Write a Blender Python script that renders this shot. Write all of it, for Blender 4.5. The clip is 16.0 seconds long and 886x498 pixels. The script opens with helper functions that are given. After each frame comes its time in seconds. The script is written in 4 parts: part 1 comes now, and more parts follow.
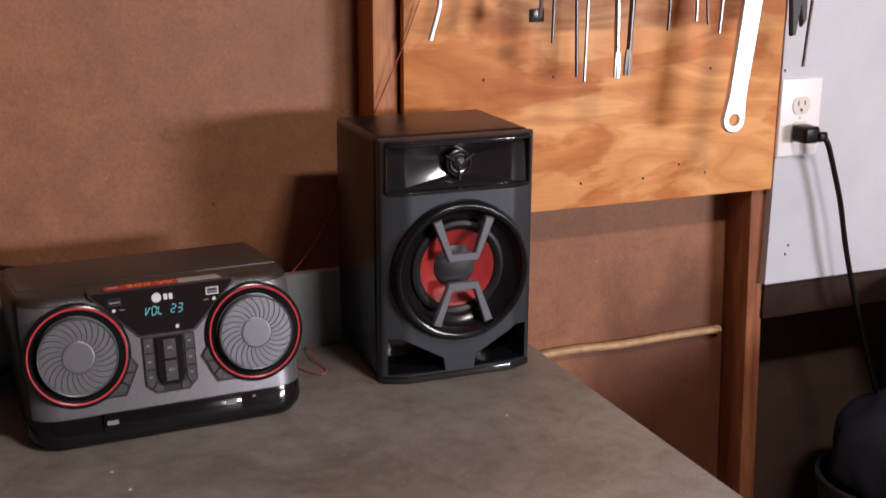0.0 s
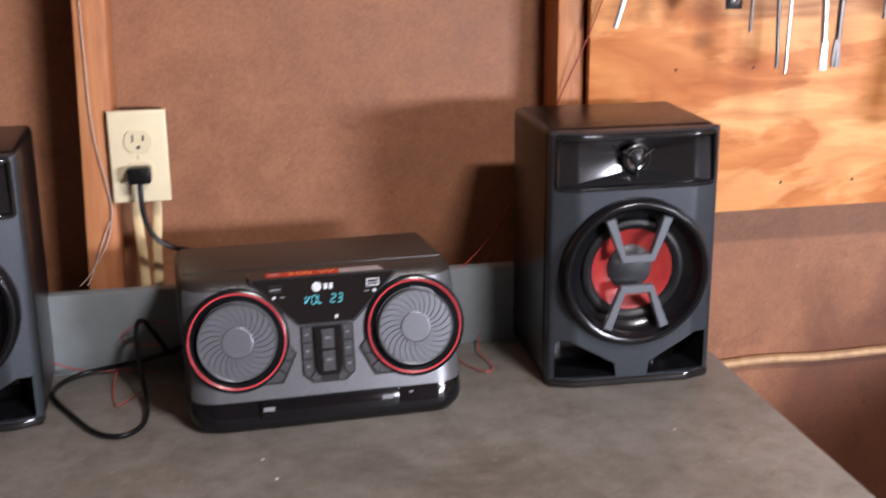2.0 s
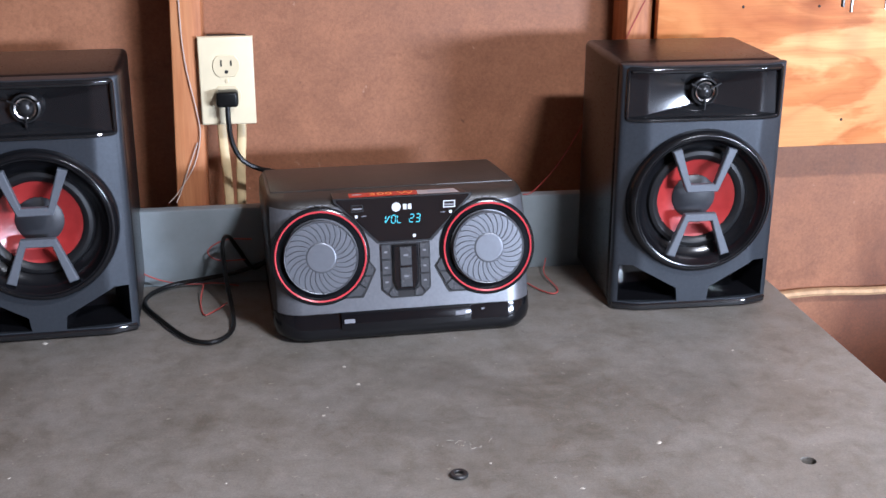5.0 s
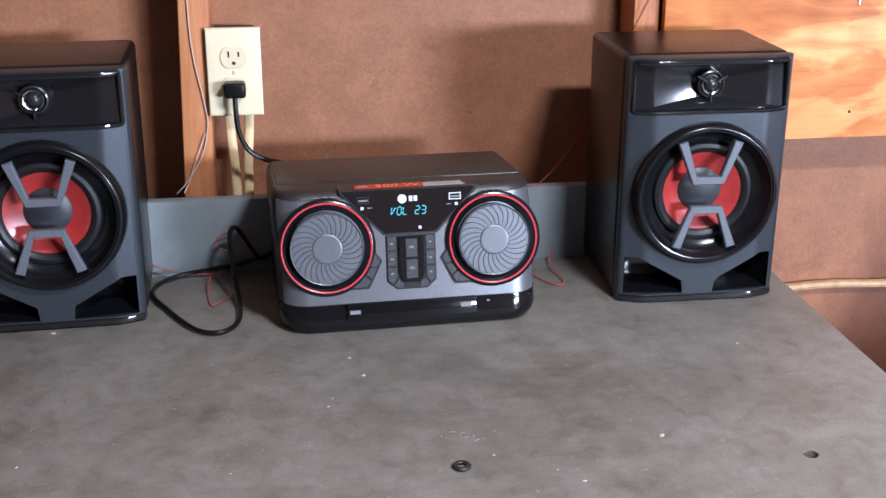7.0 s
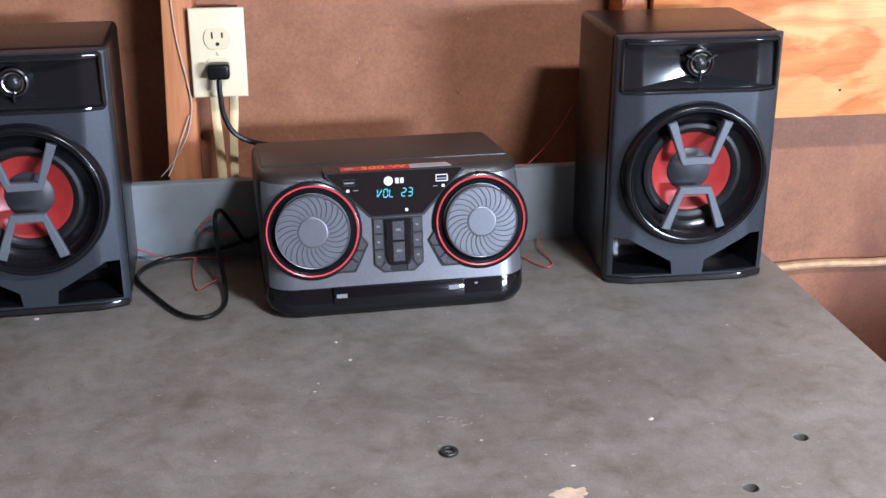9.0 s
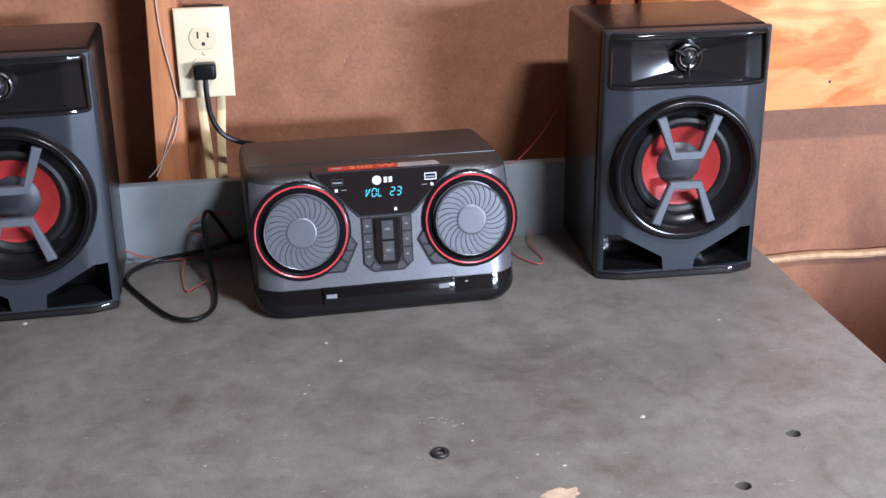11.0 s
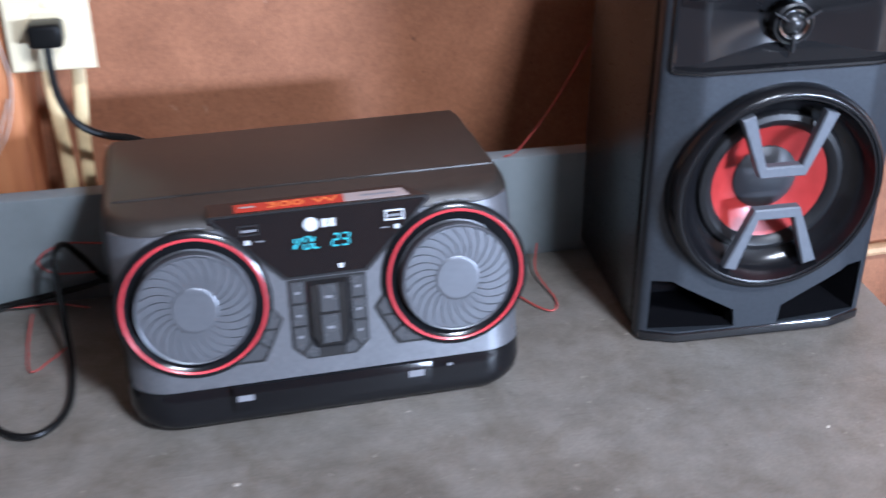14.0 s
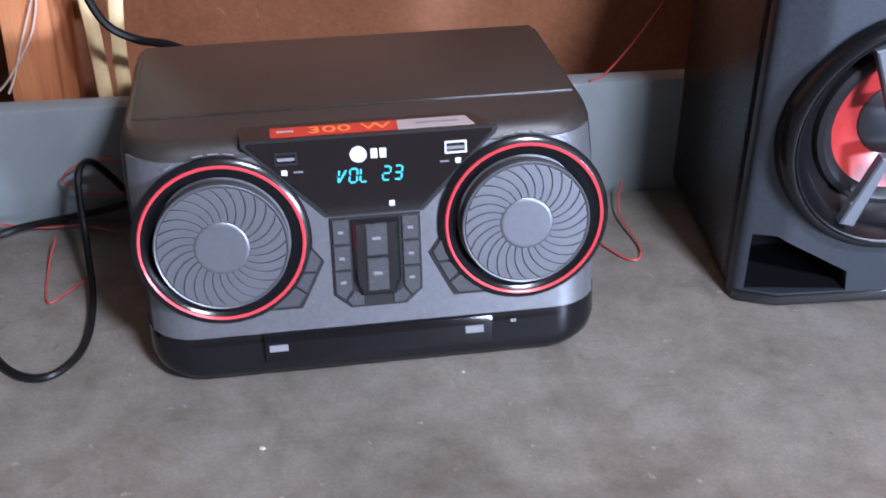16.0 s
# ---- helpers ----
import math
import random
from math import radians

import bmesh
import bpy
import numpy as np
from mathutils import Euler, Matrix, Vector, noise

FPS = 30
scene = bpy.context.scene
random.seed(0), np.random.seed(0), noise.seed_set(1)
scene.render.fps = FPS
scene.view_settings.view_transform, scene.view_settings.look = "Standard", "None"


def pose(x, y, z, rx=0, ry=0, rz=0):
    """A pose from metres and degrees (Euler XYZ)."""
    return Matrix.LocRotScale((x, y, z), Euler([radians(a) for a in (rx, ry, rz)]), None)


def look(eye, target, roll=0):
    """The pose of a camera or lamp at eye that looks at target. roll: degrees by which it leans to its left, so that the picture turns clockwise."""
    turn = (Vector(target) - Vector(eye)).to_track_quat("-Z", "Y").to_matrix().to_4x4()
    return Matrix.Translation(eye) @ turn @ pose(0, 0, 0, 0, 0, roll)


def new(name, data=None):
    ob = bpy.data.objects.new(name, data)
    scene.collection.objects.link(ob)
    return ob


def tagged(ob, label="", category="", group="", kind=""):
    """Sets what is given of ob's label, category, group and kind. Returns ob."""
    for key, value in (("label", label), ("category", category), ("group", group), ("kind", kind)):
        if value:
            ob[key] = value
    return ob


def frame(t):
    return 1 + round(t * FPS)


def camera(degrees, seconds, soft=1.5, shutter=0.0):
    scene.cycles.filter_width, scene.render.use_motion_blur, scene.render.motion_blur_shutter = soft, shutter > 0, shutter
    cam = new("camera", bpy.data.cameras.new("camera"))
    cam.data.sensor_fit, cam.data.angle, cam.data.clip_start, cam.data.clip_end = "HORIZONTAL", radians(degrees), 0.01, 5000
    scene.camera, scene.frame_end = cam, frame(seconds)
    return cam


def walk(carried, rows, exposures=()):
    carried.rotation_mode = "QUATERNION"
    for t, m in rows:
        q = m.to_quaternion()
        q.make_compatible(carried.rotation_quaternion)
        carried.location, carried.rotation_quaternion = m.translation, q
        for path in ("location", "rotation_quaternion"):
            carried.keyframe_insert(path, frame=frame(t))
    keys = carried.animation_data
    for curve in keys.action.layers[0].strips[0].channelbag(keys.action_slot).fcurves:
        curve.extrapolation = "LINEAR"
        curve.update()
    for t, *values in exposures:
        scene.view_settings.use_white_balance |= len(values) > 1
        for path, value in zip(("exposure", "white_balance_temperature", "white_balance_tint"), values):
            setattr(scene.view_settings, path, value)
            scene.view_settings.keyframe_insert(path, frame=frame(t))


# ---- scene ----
cam = camera(40.9, 16.0, shutter=0.5)
PATH = [
    (0, (0.057, 0.067, 1.469), (0.802, 1.842, 0.927), 0.3),
    (0.5, (0.148, 0.072, 1.471), (0.795, 1.898, 0.975), -0.1),
    (1, (0.243, 0.106, 1.457), (0.742, 1.976, 0.955), -0.5),
    (1.5, (0.194, 0.095, 1.469), (0.632, 1.986, 0.988), -0.7),
    (2, (0.147, 0.101, 1.47), (0.517, 1.982, 0.899), -0.5),
    (2.5, (0.115, 0.063, 1.468), (0.443, 1.934, 0.839), -0.6),
    (3, (0.107, 0.053, 1.47), (0.429, 1.915, 0.814), -0.5),
    (3.5, (0.103, 0.053, 1.468), (0.424, 1.911, 0.804), -0.3),
    (4, (0.1, 0.055, 1.466), (0.415, 1.914, 0.799), -0.3),
    (4.5, (0.101, 0.052, 1.468), (0.407, 1.912, 0.799), 0.1),
    (5, (0.097, 0.035, 1.473), (0.392, 1.897, 0.806), 0.2),
    (5.2, (0.097, 0.027, 1.475), (0.384, 1.89, 0.806), 0.2),
    (7.5, (0.107, 0.033, 1.481), (0.38, 1.889, 0.788), 0.2),
    (8, (0.109, 0.036, 1.483), (0.386, 1.888, 0.782), 0.2),
    (8.5, (0.112, 0.042, 1.481), (0.391, 1.89, 0.77), 0.1),
    (9, (0.113, 0.045, 1.479), (0.397, 1.889, 0.758), -0.0),
    (9.5, (0.117, 0.051, 1.482), (0.405, 1.89, 0.751), -0.1),
    (9.7, (0.113, 0.052, 1.485), (0.415, 1.887, 0.751), -0.2),
    (12, (0.155, 0.054, 1.48), (0.436, 1.894, 0.746), -1.0),
    (12.5, (0.202, 0.139, 1.464), (0.466, 1.976, 0.719), -0.5),
    (13, (0.109, 0.351, 1.478), (0.421, 2.149, 0.661), 0.3),
    (13.5, (0.076, 0.475, 1.478), (0.468, 2.224, 0.59), 0.9),
    (14, (0.195, 0.574, 1.471), (0.535, 2.283, 0.49), -0.1),
    (14.5, (0.312, 0.654, 1.452), (0.547, 2.354, 0.425), -1.3),
    (15, (0.228, 0.683, 1.454), (0.484, 2.37, 0.412), -0.4),
    (15.5, (0.214, 0.684, 1.429), (0.403, 2.371, 0.371), -0.3),
    (16, (0.228, 0.688, 1.426), (0.419, 2.341, 0.316), 0.1),
]

EXPOSURE = [(0.0, -0.98, 6900, 25), (0.5, -1.13, 6900, 26), (1.0, -0.85, 6900, 26), (1.5, -0.78, 6800, 26), (2.0, -0.30, 6300, 19), (2.6, 0.07, 5750, 15), (5.0, 0.05, 5450, 14), (12.6, 0.08, 5450, 14), (13.0, 0.32, 5300, 13), (13.6, 0.32, 5150, 12), (14.0, 0.32, 5120, 12), (14.6, 0.58, 5080, 12), (15.2, 0.62, 5080, 12), (16.0, 0.42, 5250, 17)]
walk(cam, [(t, look(eye, target, roll)) for t, eye, target, roll in PATH], EXPOSURE)

# ---- world and lights ----
world = bpy.data.worlds.new("world")
scene.world = world
world.use_nodes = True
wn = world.node_tree.nodes
sky = wn.new("ShaderNodeTexSky")
sky.sky_type, sky.sun_disc = "NISHITA", False
sky.sun_elevation, sky.sun_rotation = radians(40), radians(200)
wn["Background"].inputs["Strength"].default_value = 0.1
world.node_tree.links.new(sky.outputs[0], wn["Background"].inputs["Color"])


def area_lamp(name, eye, target, w, h, watts, color):
    data = bpy.data.lights.new(name, "AREA")
    data.shape, data.size, data.size_y = "RECTANGLE", w, h
    data.energy, data.color = watts, color
    ob = new(name, data)
    ob.matrix_world = look(eye, target)
    return ob


# daylight through the open window in the back wall, and the ceiling lamp above the bench
area_lamp("window_light", (3.40, -2.98, 1.50), (0.4, 1.5, 1.06), 1.3, 0.42, 370, (0.90, 0.95, 1.0))
lamp = area_lamp("ceiling_lamp_light", (0.90, 0.0, 2.42), (0.90, 0.0, 0.0), 0.34, 0.14, 66, (1.0, 0.96, 0.90))
lamp.matrix_world = pose(0.90, 0.0, 2.42)


# ---- materials ----
def mat(name, color, rough=0.5, metal=0.0, emit=None, strength=0.0, coat=0.0, spec=0.5):
    m = bpy.data.materials.new(name)
    m.use_nodes = True
    b = m.node_tree.nodes["Principled BSDF"]
    b.inputs["Base Color"].default_value = (*color, 1)
    b.inputs["Roughness"].default_value = rough
    b.inputs["Metallic"].default_value = metal
    b.inputs["Coat Weight"].default_value = coat
    b.inputs["Coat Roughness"].default_value = 0.06
    b.inputs["Specular IOR Level"].default_value = spec
    if emit:
        b.inputs["Emission Color"].default_value = (*emit, 1)
        b.inputs["Emission Strength"].default_value = strength
    return m


def node(m, kind, **inputs):
    n = m.node_tree.nodes.new(kind)
    for key, value in inputs.items():
        n.inputs[key.replace("_", " ")].default_value = value
    return n


def link(m, a, b):
    m.node_tree.links.new(a, b)


def coords(m, scale=(1, 1, 1), rot=(0, 0, 0)):
    tc = node(m, "ShaderNodeTexCoord")
    mp = node(m, "ShaderNodeMapping")
    mp.inputs["Scale"].default_value = scale
    mp.inputs["Rotation"].default_value = rot
    link(m, tc.outputs["Object"], mp.inputs["Vector"])
    return mp.outputs["Vector"]


def noise_tex(m, vec, scale, detail=5.0, rough=0.6, distort=0.0):
    n = node(m, "ShaderNodeTexNoise", Scale=scale, Detail=detail, Roughness=rough, Distortion=distort)
    link(m, vec, n.inputs["Vector"])
    return n.outputs["Fac"]


def ramp(m, fac, stops):
    r = node(m, "ShaderNodeValToRGB")
    el = r.color_ramp.elements
    while len(el) < len(stops):
        el.new(0.5)
    for e, (p, c) in zip(el, stops):
        e.position, e.color = p, (*c, 1)
    link(m, fac, r.inputs["Fac"])
    return r.outputs["Color"]


def mix(m, a, b, fac, mode="MIX"):
    n = m.node_tree.nodes.new("ShaderNodeMix")
    n.data_type, n.blend_type = "RGBA", mode
    for sock, value in ((n.inputs[0], fac), (n.inputs[6], a), (n.inputs[7], b)):
        if isinstance(value, bpy.types.NodeSocket):
            link(m, value, sock)
        else:
            sock.default_value = value if isinstance(value, (int, float)) else (*value, 1)
    return n.outputs[2]


def bump(m, fac, strength, dist):
    n = node(m, "ShaderNodeBump", Strength=strength, Distance=dist)
    link(m, fac, n.inputs["Height"])
    link(m, n.outputs[0], m.node_tree.nodes["Principled BSDF"].inputs["Normal"])


def base(m, color):
    link(m, color, m.node_tree.nodes["Principled BSDF"].inputs["Base Color"])


def rough_from(m, fac, lo, hi):
    n = node(m, "ShaderNodeMapRange", To_Min=lo, To_Max=hi)
    link(m, fac, n.inputs["Value"])
    link(m, n.outputs[0], m.node_tree.nodes["Principled BSDF"].inputs["Roughness"])


def hardboard_material():
    m = mat("hardboard", (0.2, 0.1, 0.05), 0.62)
    v = coords(m)
    big = noise_tex(m, v, 2.2, 4)
    mid = noise_tex(m, v, 22, 6, 0.65)
    fine = noise_tex(m, v, 230, 5, 0.75)
    c = ramp(m, big, [(0.3, (0.243, 0.098, 0.046)), (0.7, (0.350, 0.149, 0.071))])
    c = mix(m, c, ramp(m, mid, [(0.32, (0.66, 0.62, 0.58)), (0.68, (1.10, 1.10, 1.10))]), 0.5, "MULTIPLY")
    smudge = noise_tex(m, coords(m, (1, 1, 1.7)), 9, 8, 0.7, 0.6)
    c = mix(m, c, ramp(m, smudge, [(0.30, (0.62, 0.56, 0.50)), (0.42, (1, 1, 1)), (0.66, (1, 1, 1)), (0.76, (1.14, 1.12, 1.10))]), 0.6, "MULTIPLY")
    nick = noise_tex(m, coords(m, (1.6, 1, 1)), 70, 3, 0.6, 0.8)
    c = mix(m, c, (0.46, 0.28, 0.19), ramp(m, nick, [(0.715, (0, 0, 0)), (0.76, (0.55, 0.55, 0.55))]))
    c = mix(m, (0.10, 0.045, 0.024), c, ramp(m, nick, [(0.24, (0.35, 0.35, 0.35)), (0.29, (1, 1, 1))]))
    c = mix(m, c, ramp(m, fine, [(0.3, (0.70, 0.68, 0.66)), (0.7, (1.24, 1.24, 1.24))]), 0.7, "MULTIPLY")
    # dark stain beside the post, low down, spread so its colour also carries shade
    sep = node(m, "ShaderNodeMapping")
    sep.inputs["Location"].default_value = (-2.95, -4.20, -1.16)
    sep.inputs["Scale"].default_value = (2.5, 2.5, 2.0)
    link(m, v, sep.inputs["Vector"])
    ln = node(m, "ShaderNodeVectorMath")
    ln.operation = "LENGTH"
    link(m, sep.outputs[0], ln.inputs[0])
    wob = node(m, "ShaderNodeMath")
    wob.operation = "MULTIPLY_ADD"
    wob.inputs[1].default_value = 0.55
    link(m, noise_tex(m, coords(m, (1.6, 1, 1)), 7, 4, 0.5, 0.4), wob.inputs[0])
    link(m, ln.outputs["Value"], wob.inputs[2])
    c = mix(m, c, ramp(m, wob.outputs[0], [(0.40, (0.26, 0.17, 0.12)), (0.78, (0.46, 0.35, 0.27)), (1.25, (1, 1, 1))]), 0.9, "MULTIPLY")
    base(m, c)
    bump(m, fine, 0.25, 0.001)
    rough_from(m, mid, 0.45, 0.72)
    return m


def grey_bench_material():
    m = mat("worn_grey_paint", (0.2, 0.19, 0.17), 0.55)
    v = coords(m)
    big = noise_tex(m, v, 3.2, 6, 0.62, 0.3)
    mid = noise_tex(m, v, 38, 7, 0.7)
    fine = noise_tex(m, v, 420, 3, 0.7)
    c = ramp(m, big, [(0.3, (0.158, 0.147, 0.130)), (0.5, (0.205, 0.191, 0.173)), (0.72, (0.245, 0.226, 0.205))])
    # cloudy brown stains with ragged edges, the size of a palm and of a coin
    for scale, shift, dark, amount in ((6.5, 0.0, (0.54, 0.49, 0.42), 0.42), (13.0, 3.1, (0.58, 0.54, 0.48), 0.42), (31.0, 7.7, (0.62, 0.58, 0.52), 0.55)):
        mp = node(m, "ShaderNodeMapping")
        mp.inputs["Location"].default_value = (shift, shift * 0.7, 0)
        link(m, v, mp.inputs["Vector"])
        cloud = noise_tex(m, mp.outputs["Vector"], scale, 9, 0.66, 0.5)
        c = mix(m, c, ramp(m, cloud, [(0.34, dark), (0.45, (0.90, 0.88, 0.84)), (0.54, (1, 1, 1)), (0.70, (1.10, 1.09, 1.07))]), amount, "MULTIPLY")
    streak = noise_tex(m, coords(m, (4, 13, 4)), 1.0, 8, 0.7, 0.2)
    c = mix(m, c, ramp(m, streak, [(0.28, (0.62, 0.59, 0.54)), (0.42, (0.96, 0.95, 0.94)), (0.75, (1.06, 1.05, 1.04))]), 0.5, "MULTIPLY")
    c = mix(m, c, ramp(m, mid, [(0.3, (0.80, 0.79, 0.77)), (0.65, (1.10, 1.10, 1.10))]), 0.85, "MULTIPLY")
    c = mix(m, c, ramp(m, fine, [(0.3, (0.80, 0.79, 0.78)), (0.7, (1.15, 1.15, 1.15))]), 0.8, "MULTIPLY")
    for turn, amount in ((0.4, 0.45), (1.3, 0.4), (2.2, 0.35)):
        scratch = noise_tex(m, coords(m, (9, 150, 9), (0, 0, turn)), 1.0, 3, 0.6, 0.3)
        c = mix(m, c, ramp(m, scratch, [(0.27, (0.70, 0.68, 0.66)), (0.34, (1, 1, 1)), (0.68, (1, 1, 1)), (0.74, (1.25, 1.23, 1.2))]), amount, "MULTIPLY")
    speck = noise_tex(m, v, 105, 2, 0.5)
    c = mix(m, c, (0.36, 0.33, 0.28), ramp(m, speck, [(0.71, (0, 0, 0)), (0.77, (0.5, 0.5, 0.5))]))
    pit = noise_tex(m, v, 75, 3, 0.6, 0.4)
    c = mix(m, (0.09, 0.08, 0.068), c, ramp(m, pit, [(0.22, (0.3, 0.3, 0.3)), (0.30, (1, 1, 1))]))
    spots = node(m, "ShaderNodeTexVoronoi", Scale=11.0, Randomness=1.0)
    link(m, v, spots.inputs["Vector"])
    c = mix(m, (0.38, 0.35, 0.30), c, ramp(m, spots.outputs["Distance"], [(0.018, (0, 0, 0)), (0.030, (1, 1, 1))]))
    base(m, c)
    bump(m, mid, 0.22, 0.0012)
    rough_from(m, big, 0.42, 0.68)
    return m


def plywood_material():
    m = mat("plywood", (0.5, 0.27, 0.11), 0.5)
    warp = noise_tex(m, coords(m, (1.1, 1.0, 4.4)), 1.6, 3, 0.45, 0.45)
    rings = []
    for count in (9.0, 19.0):
        mul = node(m, "ShaderNodeMath")
        mul.operation = "MULTIPLY"
        mul.inputs[1].default_value = count
        link(m, warp, mul.inputs[0])
        fr = node(m, "ShaderNodeMath")
        fr.operation = "PINGPONG"
        fr.inputs[1].default_value = 0.5
        link(m, mul.outputs[0], fr.inputs[0])
        rings.append(fr.outputs[0])
    grain = noise_tex(m, coords(m, (7, 7, 210)), 3.0, 4, 0.65)
    flame = noise_tex(m, coords(m, (2.6, 1, 8)), 2.0, 5, 0.6, 0.8)
    patch = noise_tex(m, coords(m, (2.2, 1, 6.5)), 1.6, 5, 0.55, 0.5)
    c = ramp(m, rings[0], [(0.0, (0.63, 0.265, 0.092)), (0.18, (0.74, 0.345, 0.128)), (0.5, (0.83, 0.425, 0.170))])
    c = mix(m, c, ramp(m, rings[1], [(0.0, (0.86, 0.77, 0.66)), (0.3, (1, 1, 1))]), 0.45, "MULTIPLY")
    c = mix(m, c, ramp(m, flame, [(0.36, (0.76, 0.60, 0.44)), (0.5, (1, 1, 1))]), 0.6, "MULTIPLY")
    c = mix(m, c, ramp(m, patch, [(0.43, (0.76, 0.55, 0.40)), (0.475, (1, 1, 1))]), 0.85, "MULTIPLY")
    c = mix(m, c, ramp(m, grain, [(0.3, (0.82, 0.78, 0.72)), (0.7, (1.08, 1.08, 1.08))]), 0.55, "MULTIPLY")
    base(m, c)
    bump(m, grain, 0.12, 0.0008)
    rough_from(m, patch, 0.55, 0.38)
    return m


def stud_material(name, stops):
    m = mat(name, (0.4, 0.2, 0.09), 0.6)
    v = coords(m, (14, 14, 1.6))
    g = noise_tex(m, v, 3.0, 5, 0.6, 0.8)
    fine = noise_tex(m, coords(m, (180, 180, 6)), 2.0, 3)
    c = ramp(m, g, stops)
    c = mix(m, c, ramp(m, fine, [(0.3, (0.82, 0.8, 0.78)), (0.7, (1.08, 1.08, 1.08))]), 0.6, "MULTIPLY")
    base(m, c)
    bump(m, fine, 0.15, 0.001)
    return m


def mottled(name, color, rough, scale, amount=0.18, bump_s=0.0, metal=0.0, bscale=None, coat=0.0):
    m = mat(name, color, rough, metal, coat=coat)
    v = coords(m)
    n = noise_tex(m, v, scale, 5, 0.6)
    lo, hi = tuple(c * (1 - amount) for c in color), tuple(c * (1 + amount) for c in color)
    base(m, ramp(m, n, [(0.3, lo), (0.7, hi)]))
    rough_from(m, n, max(rough - 0.06, 0.02), min(rough + 0.08, 1))
    if bump_s:
        bump(m, noise_tex(m, v, bscale or scale * 10, 3), bump_s, 0.001)
    return m


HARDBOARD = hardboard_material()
BENCH = grey_bench_material()
PLY = plywood_material()
STUD = stud_material("stud_pine", [(0.3, (0.29, 0.095, 0.036)), (0.5, (0.46, 0.175, 0.065)), (0.72, (0.56, 0.26, 0.11))])
# post pine is redder, and its dark tone holds some of its shade
POST = stud_material("dark_post_pine", [(0.3, (0.18, 0.052, 0.021)), (0.5, (0.30, 0.100, 0.038)), (0.72, (0.40, 0.165, 0.068))])
SPLASH = mottled("blue_grey_paint", (0.185, 0.210, 0.222), 0.5, 14, 0.15, 0.15)
WHITE_WALL = mottled("white_wall_paint", (0.50, 0.525, 0.57), 0.55, 6, 0.09, 0.1)
# floor and ceiling tones kept low, so they bounce little light
CONCRETE = mottled("concrete_floor", (0.13, 0.12, 0.11), 0.8, 8, 0.2, 0.2)
CEILING = mottled("ceiling_board", (0.22, 0.19, 0.16), 0.8, 5, 0.1)
RAIL_DARK = mottled("dark_brown_rail", (0.026, 0.014, 0.009), 0.7, 20, 0.25, 0.1)
RAIL_DARK.node_tree.nodes["Principled BSDF"].inputs["Specular IOR Level"].default_value = 0.12
# lower panel's brown is set far below the hardboard, as painted shade
DIM_PANEL = mottled("shaded_brown_panel", (0.062, 0.034, 0.021), 0.75, 9, 0.3, 0.1)
# darker copy of the hardboard for surfaces out of view
DARK_WALL = mottled("dark_unseen_panel", (0.15, 0.092, 0.060), 0.7, 6, 0.2, 0.1)
TAN_PANEL = mottled("tan_board", (0.24, 0.17, 0.10), 0.7, 6, 0.15, 0.1)
VINYL = mottled("black_vinyl", (0.006, 0.0055, 0.006), 0.28, 300, 0.15, 0.06, bscale=900)
VINYL.node_tree.nodes["Principled BSDF"].inputs["Specular IOR Level"].default_value = 0.42
UNIT_BLACK = mottled("brown_black_plastic", (0.024, 0.020, 0.017), 0.40, 260, 0.2, 0.2, bscale=1100)
BAFFLE = mottled("graphite_plastic", (0.044, 0.050, 0.060), 0.36, 300, 0.12, 0.08, metal=0.5, bscale=900)
FACE = mottled("graphite_face", (0.130, 0.132, 0.143), 0.38, 300, 0.1, 0.05, metal=0.5, bscale=900)
GLOSS = mat("gloss_black", (0.008, 0.008, 0.009), 0.07, coat=0.5)
RING = mat("trim_ring_black", (0.006, 0.006, 0.007), 0.2, spec=0.4)
SHELL = mat("shell_black", (0.005, 0.005, 0.006), 0.11, spec=0.38)
PORT = mat("port_black", (0.005, 0.005, 0.006), 0.10, spec=0.5)
HORN = mat("horn_black", (0.010, 0.010, 0.011), 0.13, spec=0.5)
SATIN = mat("satin_black", (0.016, 0.016, 0.017), 0.28)
SURROUND = mat("soft_black_surround", (0.010, 0.010, 0.011), 0.42, spec=0.3)
RUBBER = mottled("black_rubber", (0.014, 0.014, 0.015), 0.45, 200, 0.2)
CONE = mottled("red_cone", (0.30, 0.024, 0.022), 0.33, 90, 0.1, coat=0.12)
CAP = mottled("dark_dust_cap", (0.028, 0.030, 0.035), 0.45, 90, 0.15)
BAR = mottled("slate_bar", (0.115, 0.125, 0.145), 0.42, 200, 0.08, metal=0.2)
CHROME = mat("chrome", (0.62, 0.62, 0.63), 0.18, 1.0)
DIAL = mottled("grey_dial", (0.126, 0.131, 0.146), 0.38, 300, 0.06, metal=0.55)
GROOVE = mat("dial_groove", (0.045, 0.045, 0.05), 0.5)
RED_RING = mat("lit_red_ring", (0.52, 0.05, 0.06), 0.24, emit=(1.0, 0.08, 0.10), strength=0.08)
BUTTON = mottled("button_grey", (0.048, 0.049, 0.053), 0.26, 60, 0.04)
PRINT = mat("white_print", (0.52, 0.53, 0.55), 0.5)
DIM_PRINT = mat("grey_print", (0.15, 0.15, 0.165), 0.5)
GLOW = mat("display_glow", (0.0, 0.05, 0.06), 0.4, emit=(0.15, 0.85, 0.95), strength=0.85)
BADGE_RED = mat("badge_red", (0.36, 0.026, 0.014), 0.12, coat=0.6)
BADGE_GREY = mat("badge_grey", (0.30, 0.25, 0.24), 0.25)
BADGE_ORANGE = mat("badge_orange", (0.62, 0.16, 0.035), 0.3)
